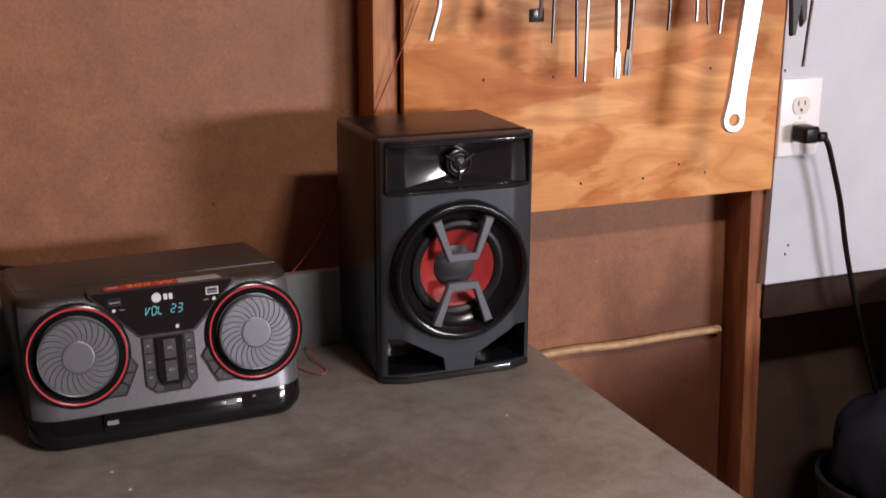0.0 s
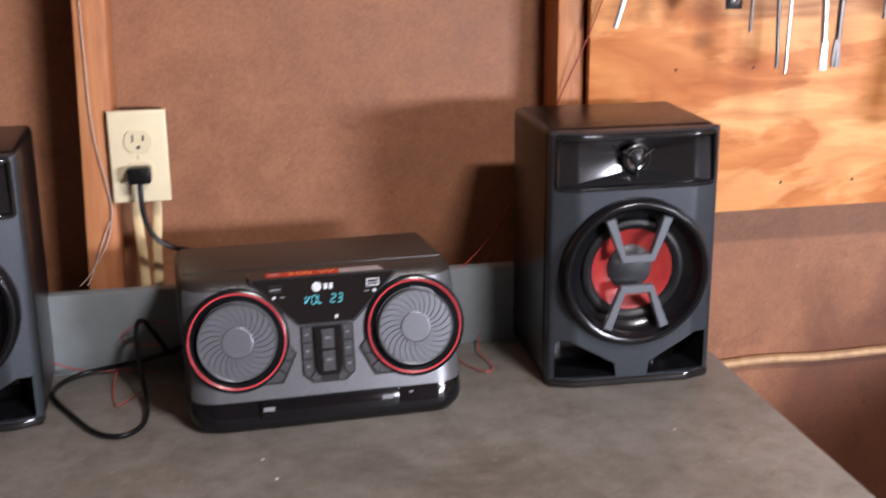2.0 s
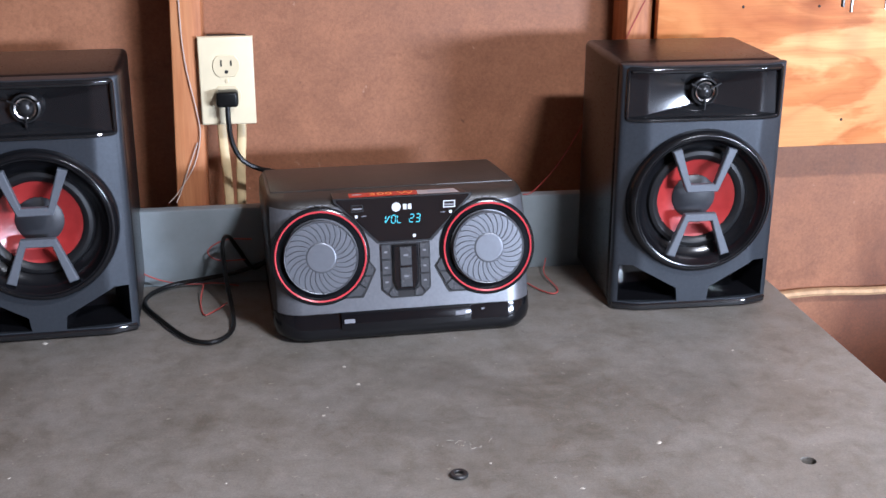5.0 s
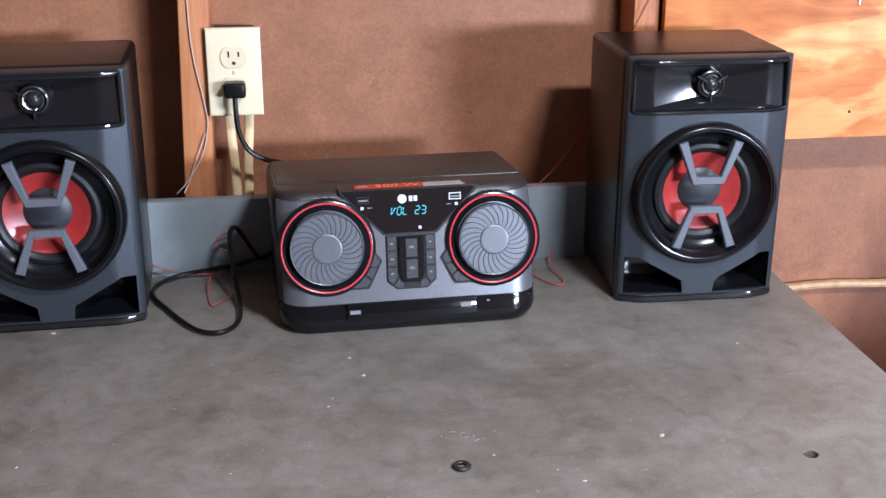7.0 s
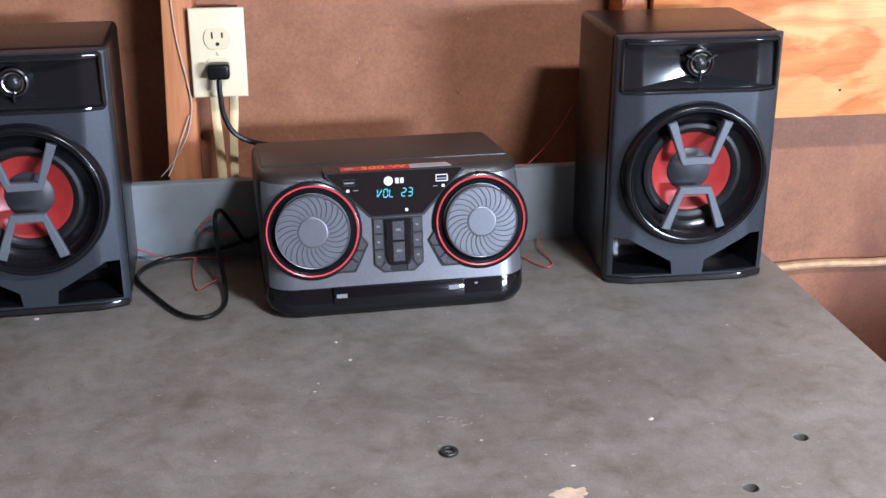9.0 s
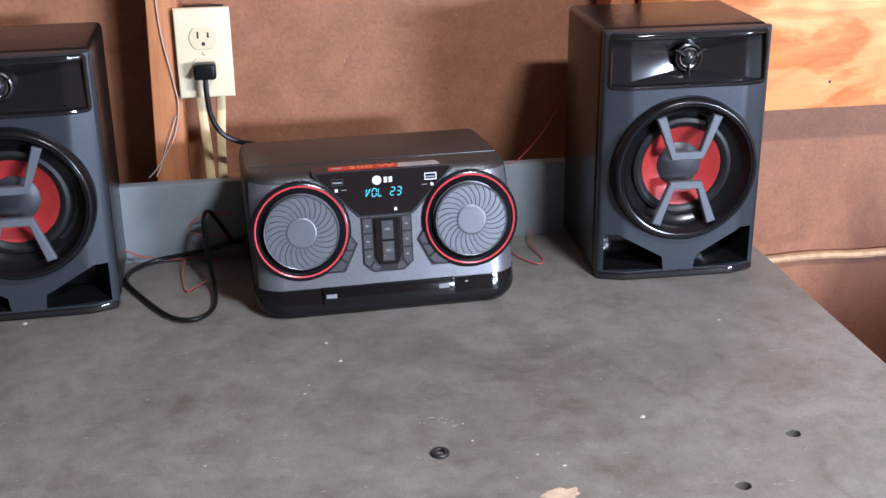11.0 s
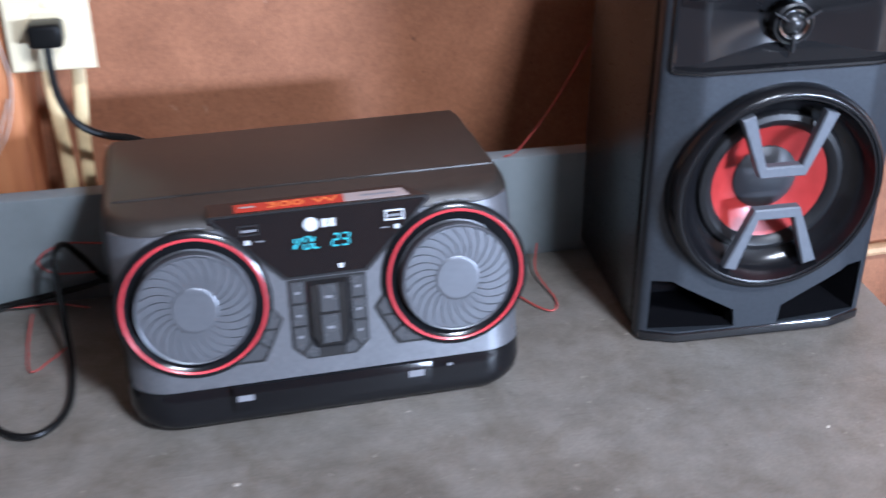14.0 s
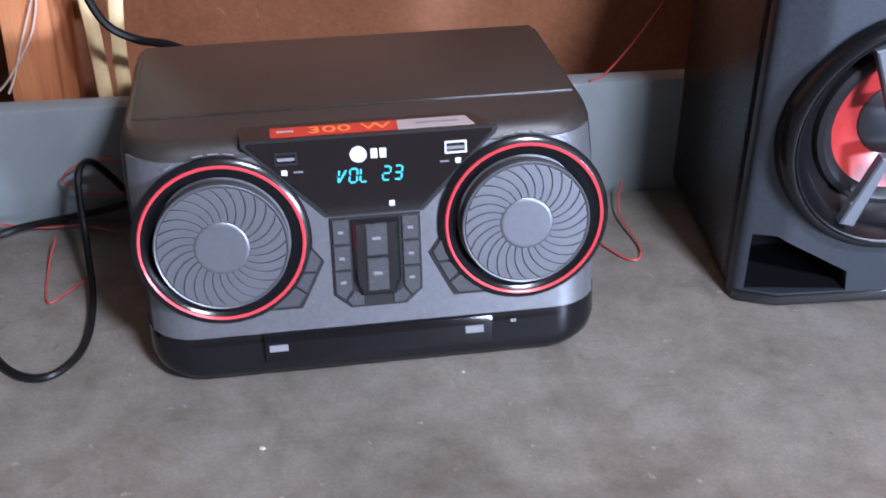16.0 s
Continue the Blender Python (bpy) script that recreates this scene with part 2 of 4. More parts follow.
IVORY = mottled("ivory_plastic", (0.72, 0.62, 0.42), 0.35, 30, 0.04)
IVORY_DARK = mat("ivory_shade", (0.66, 0.56, 0.37), 0.35)
WHITE_PLASTIC = mottled("white_plastic", (0.80, 0.80, 0.80), 0.35, 30, 0.03)
PALE_SOCKET = mat("pale_socket", (0.66, 0.63, 0.56), 0.35)
SLOT = mat("slot_dark", (0.02, 0.018, 0.015), 0.7)
STEEL = mottled("tool_steel", (0.38, 0.38, 0.39), 0.34, 40, 0.15, metal=1.0)
DARK_STEEL = mottled("dark_tool_steel", (0.12, 0.112, 0.108), 0.42, 40, 0.25, metal=1.0)
WRENCH = mottled("satin_wrench_steel", (0.74, 0.74, 0.75), 0.36, 50, 0.06, metal=0.85)
RACK = mottled("red_rack_plastic", (0.62, 0.035, 0.055), 0.35, 30, 0.12)
CREAM = mottled("cream_cable", (0.62, 0.47, 0.25), 0.5, 60, 0.12)
WIRE_RED = mat("thin_red_wire", (0.36, 0.055, 0.045), 0.45)
WIRE_WHITE = mat("thin_white_wire", (0.52, 0.42, 0.36), 0.5)
CORD = mat("black_cord", (0.006, 0.006, 0.006), 0.34, spec=0.2)
TWIG = mottled("dry_rail_wood", (0.48, 0.30, 0.16), 0.7, 60, 0.25)
NAVY = mottled("navy_cloth", (0.008, 0.009, 0.022), 0.85, 60, 0.3, 0.3)
CHARCOAL = mottled("charcoal_plastic", (0.022, 0.022, 0.024), 0.5, 60, 0.2)
BLUE_HANDLE = mat("blue_handle", (0.03, 0.09, 0.35), 0.3)
YELLOW_HANDLE = mat("yellow_handle", (0.75, 0.45, 0.03), 0.3)
RED_HANDLE = mat("red_handle", (0.5, 0.03, 0.03), 0.3)
CRUMB = mat("pale_crumb", (0.42, 0.38, 0.33), 0.8)
SCRATCHED = mat("scratched_paint", (0.33, 0.30, 0.26), 0.8)
PEEL = mottled("bare_wood_patch", (0.50, 0.38, 0.26), 0.7, 60, 0.2)


# ---- building helpers ----
def thing(name, at, label, category, group="", kind="", rz=0.0, ry=0.0):
    ob = new(name)
    ob.matrix_world = pose(*at, 0, ry, rz)
    ob.empty_display_size = 0.02
    return tagged(ob, label, category, group, kind)


def smooth(me, angle=35):
    for p in me.polygons:
        p.use_smooth = True
    me.set_sharp_from_angle(angle=radians(angle))


def to_mesh(name, bm, material, angle=35):
    bmesh.ops.recalc_face_normals(bm, faces=bm.faces)
    me = bpy.data.meshes.new(name)
    bm.to_mesh(me)
    bm.free()
    me.materials.append(material)
    smooth(me, angle)
    return me


def part(name, bm, material, parent=None, label="", at=None):
    me = bm if isinstance(bm, bpy.types.Mesh) else to_mesh(name, bm, material)
    ob = new(name, me)
    if parent is not None:
        ob.parent = parent
    if at is not None:
        ob.matrix_local = at
    if label:
        ob["label"] = label
    return ob


def solo(name, bm, material, label, category, group="", kind=""):
    return tagged(part(name, bm, material), label, category, group, kind)


def box(x0, x1, y0, y1, z0, z1, bevel=0.0, seg=2):
    bm = bmesh.new()
    bmesh.ops.create_cube(bm, size=1)
    for v in bm.verts:
        v.co = Vector(((x0 + x1) / 2 + v.co.x * (x1 - x0), (y0 + y1) / 2 + v.co.y * (y1 - y0), (z0 + z1) / 2 + v.co.z * (z1 - z0)))
    if bevel:
        bmesh.ops.bevel(bm, geom=bm.edges[:], offset=bevel, segments=seg, affect="EDGES", profile=0.5)
    return bm


def prism(points, d0, d1, place=lambda a, b, d: (a, d, b), bevel=0.0, seg=1):
    """A flat polygon (a, b) made solid between the depths d0 and d1."""
    bm = bmesh.new()
    low = [bm.verts.new(place(a, b, d0)) for a, b in points]
    high = [bm.verts.new(place(a, b, d1)) for a, b in points]
    n = len(points)
    bm.faces.new(low[::-1])
    bm.faces.new(high)
    for k in range(n):
        bm.faces.new((low[k], low[(k + 1) % n], high[(k + 1) % n], high[k]))
    bmesh.ops.recalc_face_normals(bm, faces=bm.faces)
    if bevel:
        edges = [e for e in bm.edges if all(v in high for v in e.verts)]
        bmesh.ops.bevel(bm, geom=edges, offset=bevel, segments=seg, affect="EDGES", profile=0.5)
    return bm


def lathe(profile, axis, steps=48, close=False):
    """Turns (radius, depth) round an axis: axis(radial_a, radial_b, depth) gives the place."""
    bm = bmesh.new()
    rings = []
    for r, d in profile:
        if r < 1e-6:
            rings.append([bm.verts.new(axis(0, 0, d))])
        else:
            rings.append([bm.verts.new(axis(r * math.cos(2 * math.pi * k / steps), r * math.sin(2 * math.pi * k / steps), d)) for k in range(steps)])
    pairs = list(zip(rings, rings[1:]))
    if close:
        pairs.append((rings[-1], rings[0]))
    for a, b in pairs:
        for k in range(steps):
            j = (k + 1) % steps
            if len(a) == 1 and len(b) == 1:
                continue
            if len(a) == 1:
                bm.faces.new((a[0], b[j], b[k]))
            elif len(b) == 1:
                bm.faces.new((a[k], a[j], b[0]))
            else:
                bm.faces.new((a[k], a[j], b[j], b[k]))
    return bm


def spline(points, steps=8):
    pts = [Vector(p) for p in points]
    pts = [2 * pts[0] - pts[1]] + pts + [2 * pts[-1] - pts[-2]]
    out = []
    for k in range(1, len(pts) - 2):
        a, b, c, d = pts[k - 1:k + 3]
        for s in range(steps):
            t = s / steps
            out.append(0.5 * (2 * b + (c - a) * t + (2 * a - 5 * b + 4 * c - d) * t * t + (3 * b - a - 3 * c + d) * t ** 3))
    out.append(pts[-2])
    return out


def tube(points, radius, sides=8, flat=1.0, steps=8, radii=None):
    line = spline(points, steps) if steps > 1 else [Vector(p) for p in points]
    bm = bmesh.new()
    rings = []
    side = None
    for k, p in enumerate(line):
        way = (line[min(k + 1, len(line) - 1)] - line[max(k - 1, 0)]).normalized()
        if side is None:
            side = way.cross(Vector((0, 1, 0)) if abs(way.z) > 0.7 else Vector((0, 0, 1)))
        side = (side - way * side.dot(way)).normalized()
        other = side.cross(way).normalized()
        r = radius if radii is None else radii[min(int(k * len(radii) / len(line)), len(radii) - 1)]
        rings.append([bm.verts.new(p + side * (r * math.cos(2 * math.pi * i / sides)) + other * (r * flat * math.sin(2 * math.pi * i / sides))) for i in range(sides)])
    for a, b in zip(rings, rings[1:]):
        for i in range(sides):
            j = (i + 1) % sides
            bm.faces.new((a[i], a[j], b[j], b[i]))
    bm.faces.new(rings[0][::-1])
    bm.faces.new(rings[-1])
    return bm


def join(*bms):
    out = bms[0]
    for b in bms[1:]:
        me = bpy.data.meshes.new("joined")
        b.to_mesh(me)
        out.from_mesh(me)
        bpy.data.meshes.remove(me)
        b.free()
    return out


def carve(name, bm, cutters, material):
    """The solid bm with the cutters taken out of it, as a mesh."""
    bmesh.ops.recalc_face_normals(bm, faces=bm.faces)
    ob = new("carved", bpy.data.meshes.new(name))
    bm.to_mesh(ob.data)
    bm.free()
    ob.data.materials.append(material)
    temps = []
    for c in cutters:
        bmesh.ops.recalc_face_normals(c, faces=c.faces)
        t = new("cutter", bpy.data.meshes.new("cutter"))
        c.to_mesh(t.data)
        c.free()
        md = ob.modifiers.new("cut", "BOOLEAN")
        md.operation, md.solver, md.object = "DIFFERENCE", "EXACT", t
        temps.append(t)
    bpy.context.view_layer.update()
    me = bpy.data.meshes.new_from_object(ob.evaluated_get(bpy.context.evaluated_depsgraph_get()))
    me.name = name
    if not me.materials:
        me.materials.append(material)
    for t in [ob] + temps:
        old = t.data
        bpy.data.objects.remove(t)
        bpy.data.meshes.remove(old)
    smooth(me, 30)
    return me


def words(name, text, size, material, parent, at, depth=0.0003, squeeze=1.0):
    cu = bpy.data.curves.new(name, "FONT")
    cu.body, cu.size, cu.extrude = text, size, depth
    cu.align_x, cu.align_y = "CENTER", "CENTER"
    tmp = new("lettering", cu)
    bpy.context.view_layer.update()
    me = bpy.data.meshes.new_from_object(tmp.evaluated_get(bpy.context.evaluated_depsgraph_get()))
    bpy.data.objects.remove(tmp)
    bpy.data.curves.remove(cu)
    me.materials.clear()
    me.materials.append(material)
    for v in me.vertices:
        v.co.x *= squeeze
    ob = new(name, me)
    ob.parent = parent
    ob.matrix_local = at
    return ob


# ---- setting ----
B = 0.90  # height of the bench top
WALL = 1.68  # face of the hardboard

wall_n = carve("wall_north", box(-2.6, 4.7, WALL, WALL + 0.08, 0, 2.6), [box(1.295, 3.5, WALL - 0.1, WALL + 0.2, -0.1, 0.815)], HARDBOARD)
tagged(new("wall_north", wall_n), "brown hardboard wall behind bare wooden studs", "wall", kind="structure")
solo("wall_lower_panel", box(1.20, 3.56, 1.762, 1.80, 0, 0.90), DIM_PANEL, "brown lower panel under the white wall, with shade in its colour", "wall", kind="structure")
# west wall is out of view and darkened to lower the fill light
solo("wall_west", box(-2.68, -2.6, -3.08, WALL + 0.08, 0, 2.6), DARK_WALL, "unseen brown hardboard side wall of the garage", "wall", kind="structure")
solo("wall_east", box(4.7, 4.78, -3.08, WALL + 0.08, 0, 2.6), HARDBOARD, "unseen brown hardboard side wall of the garage", "wall", kind="structure")
wall_s = carve("wall_south", box(-2.6, 4.7, -3.08, -3.0, 0, 2.6), [box(2.70, 4.10, -3.2, -2.9, 1.26, 1.74)], HARDBOARD)
tagged(new("wall_south", wall_s), "brown hardboard wall with an open window", "wall", kind="structure")
solo("ceiling", box(-2.68, 4.78, -3.08, WALL + 0.08, 2.6, 2.68), CEILING, "unseen board ceiling of the garage", "ceiling", kind="structure")
solo("floor", box(-2.68, 4.78, -3.08, 2.2, -0.1, 0), CONCRETE, "grey concrete garage floor", "floor", kind="structure")
solo("ground", box(-40, 40, -60, 40, -0.3, -0.12), CONCRETE, "pale concrete ground outside the window", "ground", kind="structure")

# white painted panel beside the plywood, with the shade-toned panel below it
solo("wall_panel_white", box(1.279, 3.55, 1.597, 1.612, 0.880, 2.595), WHITE_WALL, "white painted wall panel with small dark marks", "wall", kind="structure")
solo("trim_rail", box(1.286, 3.55, 1.606, WALL - 0.002, 0.815, 0.876, 0.003), RAIL_DARK, "dark wooden rail under the white panel", "trim", kind="structure")
solo("baseboard", box(1.297, 3.49, 1.740, 1.761, 0.002, 0.33, 0.003), TAN_PANEL, "tan lower board along the dark panel", "baseboard", kind="structure")
for px, pz in ((1.320, 0.944), (1.315, 0.929), (1.284, 1.234)):
    solo("wall_mark", lathe([(0.0, -0.002), (0.0020, -0.0015), (0.0025, 0)], lambda a, b, d, px=px, pz=pz: (px + a * 0.7, 1.5972 + d, pz + b), 10), SLOT, "small dark nail head in the white panel", "nail", "nails in the white panel")


def stud(x0, x1, y0, z0, z1, lean=0.0):
    bm = box(x0, x1, y0, WALL - 0.001, z0, z1, 0.003, 2)
    for v in bm.verts:
        v.co.x += lean * (v.co.z - 1.1)
    return bm


solo("wall_stud", stud(-0.013, 0.026, 1.580, 0, 2.598, 0.03), STUD, "bare orange pine wall stud beside the ivory outlet", "stud", "wall studs")
solo("wall_stud", stud(0.600, 0.636, 1.612, 0, 2.598), STUD, "bare pine wall stud at the edge of the plywood", "stud", "wall studs")
solo("wall_stud", stud(1.246, 1.277, 1.612, 0, 2.598, -0.045), POST, "dark reddish-brown wooden post below the plywood board", "stud", "wall studs")
solo("wall_stud", stud(-0.62, -0.582, 1.580, 0, 2.598), STUD, "bare orange pine wall stud beside the bench", "stud", "wall studs")

ply = solo("plywood_board", box(0.639, 1.276, 1.597, 1.611, 1.043, 2.2, 0.0015), PLY, "orange-brown plywood board with swirling grain and nail holes", "board")
for px, pz in ((0.760, 1.244), (0.871, 1.243), (1.143, 1.244), (0.923, 1.081), (1.032, 1.080), (1.096, 1.097), (1.145, 1.081), (0.80, 1.09)):
    part("nail", lathe([(0.0, -0.0012), (0.0016, -0.001), (0.0021, 0)], lambda a, b, d, px=px, pz=pz: (px + a, 1.597 + d, pz + b), 10), SLOT, ply, "dark nail head")

# rough rail low on the hardboard, beside the bench
random.seed(3)
rail_pts = [(0.66 + 0.098 * k, WALL - 0.010 + random.uniform(-0.001, 0.001), 0.783 + random.uniform(-0.003, 0.003)) for k in range(7)]
solo("wall_rail", tube(rail_pts, 0.0085, 8, 0.75, 6), TWIG, "rough pale wooden strip nailed low on the hardboard", "rail")

# ---- bench ----
bench = thing("workbench", (0, 0, 0), "workbench with a worn grey painted top and bare legs", "workbench")
top = carve("bench_top", box(-1.25, 0.765, 0.72, 1.545, B - 0.032, B, 0.003, 2),
            [lathe([(0, B - 0.025), (0.0075, B - 0.025), (0.0075, B + 0.01), (0, B + 0.01)], lambda a, b, d, hx=hx, hy=hy: (hx + a, hy + b, d), 20) for hx, hy in ((0.604, 0.979), (0.522, 0.902))], BENCH)
part("bench_top", top, BENCH, bench, "worn grey painted board with stains and two drilled holes")
part("backsplash", box(-1.25, 0.66, 1.546, 1.566, B - 0.03, B + 0.103, 0.003, 2), SPLASH, bench, "blue-grey painted board along the back")
for lx in (-1.2, 0.66):
    for ly in (0.78, 1.44):
        part("leg", box(lx, lx + 0.085, ly, ly + 0.085, 0, B - 0.033, 0.003), STUD, bench)
part("apron", box(-1.2, 0.745, 0.74, 0.778, B - 0.13, B - 0.033, 0.003), STUD, bench)
part("apron", box(-1.2, 0.745, 1.45, 1.488, B - 0.13, B - 0.033, 0.003), STUD, bench)

# crumbs, the washer and the bare patch on the bench
random.seed(11)
crumb = to_mesh("crumb", lathe([(0, 0), (1, 0), (0.8, 0.6), (0, 0.9)], lambda a, b, d: (a, b, d), 6), CRUMB, 80)
for cx, cy, s in ((-0.165, 1.373, 0.0038), (0.178, 1.257, 0.0026), (0.148, 1.142, 0.002), (0.153, 1.16, 0.0016), (0.473, 1.035, 0.0034), (0.19, 1.21, 0.003),
                  (0.63, 1.235, 0.002), (0.30, 1.02, 0.002), (0.375, 0.962, 0.0022), (-0.15, 1.06, 0.002), (0.355, 0.985, 0.0018), (0.05, 1.02, 0.002), (0.315, 1.318, 0.0018)):
    ob = new("crumb", crumb)
    ob.matrix_world = pose(cx, cy, B - 0.0002, 0, 0, random.uniform(0, 360)) @ Matrix.Diagonal((s * random.uniform(0.7, 1.3), s * 0.8, s * 0.45, 1))
    tagged(ob, "tiny pale crumb of debris on the bench", "crumb", "crumbs on the bench")
solo("washer", lathe([(0.0042, 0.001), (0.0048, 0.0002), (0.0080, 0.0002), (0.0090, 0.0012), (0.0090, 0.0026), (0.0080, 0.0036), (0.0048, 0.0036), (0.0042, 0.0028)], lambda a, b, d: (0.266 + a, 1.001 + b, B + d), 28, True), RUBBER, "small black rubber washer lying on the bench", "washer")
SCRATCH = (0.281, 1.058)
patch_pts = []
for k in range(26):
    a = math.tau * k / 26
    r = 1 + 0.45 * noise.noise(Vector((math.cos(a) * 2.2, math.sin(a) * 2.2, 0.7))) + 0.35 * noise.noise(Vector((math.cos(a) * 6, math.sin(a) * 6, 2.0)))
    patch_pts.append((0.358 + 0.0165 * r * math.cos(a), 0.916 + 0.0095 * r * math.sin(a)))
part("bare_patch", prism(patch_pts, B + 0.0001, B + 0.0006, lambda a, b, d: (a, b, d)), PEEL, bench, "bare wood where the paint has chipped")
random.seed(5)
for k in range(14):
    a, ln = random.gauss(0.9, 0.9), random.uniform(0.0012, 0.0042)
    cx, cy = SCRATCH[0] + random.gauss(0, 0.011), SCRATCH[1] + random.gauss(0, 0.008)
    dx, dy, w = ln * math.cos(a), ln * math.sin(a), random.uniform(0.0003, 0.0008)
    part("scratch", prism([(cx - dx, cy - dy), (cx + w * math.sin(a), cy - w * math.cos(a)), (cx + dx, cy + dy), (cx - w * math.sin(a), cy + w * math.cos(a))], B + 0.0001, B + 0.0004, lambda p, q, d: (p, q, d)), SCRATCHED, bench, "fine pale scratch in the paint")


# ---- loudspeakers ----
def speaker(at, label, rz=0.0):
    sp = thing("loudspeaker", at, label, "loudspeaker", "pair of loudspeakers", rz=rz)
    H, W = 0.312, 0.1035
    CZ, TZ = 0.1425, 0.277
    front = lambda a, b, d: (a, d, CZ + b)

    def bore(r, d0, d1):
        return lathe([(0, d0), (r, d0), (r, d1), (0, d1)], front, 64)

    def port(s):
        return prism([(s * 0.0945, 0.0115), (s * 0.0945, 0.060), (s * 0.078, 0.061), (s * 0.0215, 0.0285), (s * 0.0195, 0.0115)], -0.02, 0.062)

    body = carve("cabinet", box(-W, W, 0.024, 0.188, 0.004, H, 0.008, 4), [bore(0.0840, -0.02, 0.075), port(1), port(-1)], VINYL)
    part("cabinet", body, VINYL, sp, "black vinyl-covered box")

    def fy(x):
        """The depth of the front panel, whose sides slope back."""
        return max(0.0, abs(x) - 0.071) * 0.36

    # front panel with a flat middle and sloping sides
    half = [(W - 0.001, 0.0235), (W - 0.001, 0.0160), (W - 0.0022, 0.0128), (W - 0.0052, 0.0103), (0.0750, 0.0014), (0.0710, 0.0003), (0.0660, 0.0)]
    bm = prism(half + [(-a, b) for a, b in half[::-1]], 0.003, H - 0.0015, lambda a, b, d: (a, b, d))
    bmesh.ops.bevel(bm, geom=[e for e in bm.edges if abs(e.verts[0].co.z - e.verts[1].co.z) < 1e-5 and max(v.co.y for v in e.verts) < 0.0155], offset=0.004, segments=3, affect="EDGES", profile=0.5)
    win = prism([(-0.0945, TZ - 0.0315), (0.0945, TZ - 0.0315), (0.0945, TZ + 0.029), (-0.0945, TZ + 0.029)], -0.02, 0.035)
    part("baffle", carve("baffle", bm, [bore(0.0860, -0.02, 0.05), port(1), port(-1), win], BAFFLE), BAFFLE, sp, "graphite grey plastic front panel")
    lip = [(0.1010, 0.016), (0.1010, 0.0105), (0.0985, 0.0082), (0.0720, -0.0012), (0.0660, -0.0016)]
    part("base_lip", prism(lip + [(-a, b) for a, b in lip[::-1]], 0.0025, 0.0105, lambda a, b, d: (a, b, d), 0.0025, 2), GLOSS, sp, "gloss black strip along the foot")
    for s in (1, -1):
        part("foot", lathe([(0, 0), (0.009, 0), (0.009, 0.0045), (0, 0.0045)], lambda a, b, d, s=s: (s * 0.075 + a, 0.04 + b, d), 14), RUBBER, sp)
        part("foot", lathe([(0, 0), (0.009, 0), (0.009, 0.0045), (0, 0.0045)], lambda a, b, d, s=s: (s * 0.075 + a, 0.16 + b, d), 14), RUBBER, sp)
        # gloss horn behind each port opening
        out, inn, zb = s * 0.094, s * 0.020, 0.012
        pb = bmesh.new()
        rim = [(x, 0.002 + fy(x), z) for x, z in ((out, zb), (out, 0.0595), (s * 0.078, 0.0605), (inn, 0.028), (inn, zb))]
        deep = [(s * 0.074, 0.056, 0.018), (s * 0.074, 0.056, 0.046), (s * 0.066, 0.056, 0.047), (s * 0.034, 0.056, 0.030), (s * 0.034, 0.056, 0.018)]
        ra, rb = [pb.verts.new(p) for p in rim], [pb.verts.new(p) for p in deep]
        for k in range(5):
            pb.faces.new((ra[k], ra[(k + 1) % 5], rb[(k + 1) % 5], rb[k]))
        pb.faces.new(rb)
        part("bass_port", pb, PORT, sp, "gloss black flared bass port")
    # woofer
    part("trim_ring", lathe([(0.0915, 0.0115), (0.0913, 0.0005), (0.0905, -0.0045), (0.0888, -0.0085), (0.0865, -0.0112), (0.0849, -0.0120), (0.0835, -0.0118), (0.0826, -0.0104), (0.0818, -0.0112), (0.0805, -0.0108), (0.0796, -0.0080), (0.0770, -0.0010), (0.0732, 0.0050), (0.0680, 0.0092), (0.0635, 0.0115), (0.0624, 0.016), (0.0850, 0.020)], front, 72, True), RING, sp, "gloss black trim ring with a deep bowl")
    part("surround", lathe([(0.0638, 0.0125), (0.0610, 0.0075), (0.0567, 0.0062), (0.0524, 0.0080), (0.0496, 0.0115), (0.0496, 0.018), (0.0638, 0.018)], front, 56, True), SURROUND, sp, "black rubber surround")
    part("cone", lathe([(0.0506, 0.0112), (0.0487, 0.0118), (0.0397, 0.0180), (0.0283, 0.0215), (0.0189, 0.0255), (0.0000, 0.028), (0.0000, 0.034), (0.0506, 0.020)], front, 56), CONE, sp, "shiny dark red cone")
    part("dust_cap", lathe([(0.0283, 0.0235), (0.0274, 0.0205), (0.0222, 0.0172), (0.0132, 0.0152), (0.0000, 0.0145)], front, 40), CAP, sp, "dark grey domed dust cap")

    # two forked bars across the woofer
    def bar(sign):
        outer = [(-0.0404, 0.0655), (-0.0196, 0.0140), (0.0196, 0.0140), (0.0404, 0.0655)]
        inner = [(0.0295, 0.0688), (0.0149, 0.0236), (-0.0149, 0.0236), (-0.0295, 0.0688)]
        pts = [(a, sign * b) for a, b in outer + inner]
        return prism(pts, -0.002, -0.0105, lambda a, b, d: (a, d, CZ + b), 0.0012)

    part("grille_bar", bar(1), BAR, sp, "slate grey forked bar")
    part("grille_bar", bar(-1), BAR, sp, "slate grey forked bar")
    # tweeter window: a gloss horn from a wide rectangle to a small circle
    hb = bmesh.new()
    cols = []
    for k in range(49):
        x = -0.0935 + 0.187 * k / 48
        f = abs(x) / 0.0935
        g = min(1.0, (1 - f) / 0.82)
        zc, yc, yt = -0.030 + 0.0135 * g, 0.0022 + 0.0145 * g ** 0.92, 0.0062 + 0.0115 * g
        col = [hb.verts.new((x, 0.002, TZ - 0.0302)), hb.verts.new((x, yc, TZ + zc))]
        for j in range(1, 8):
            h = j / 7
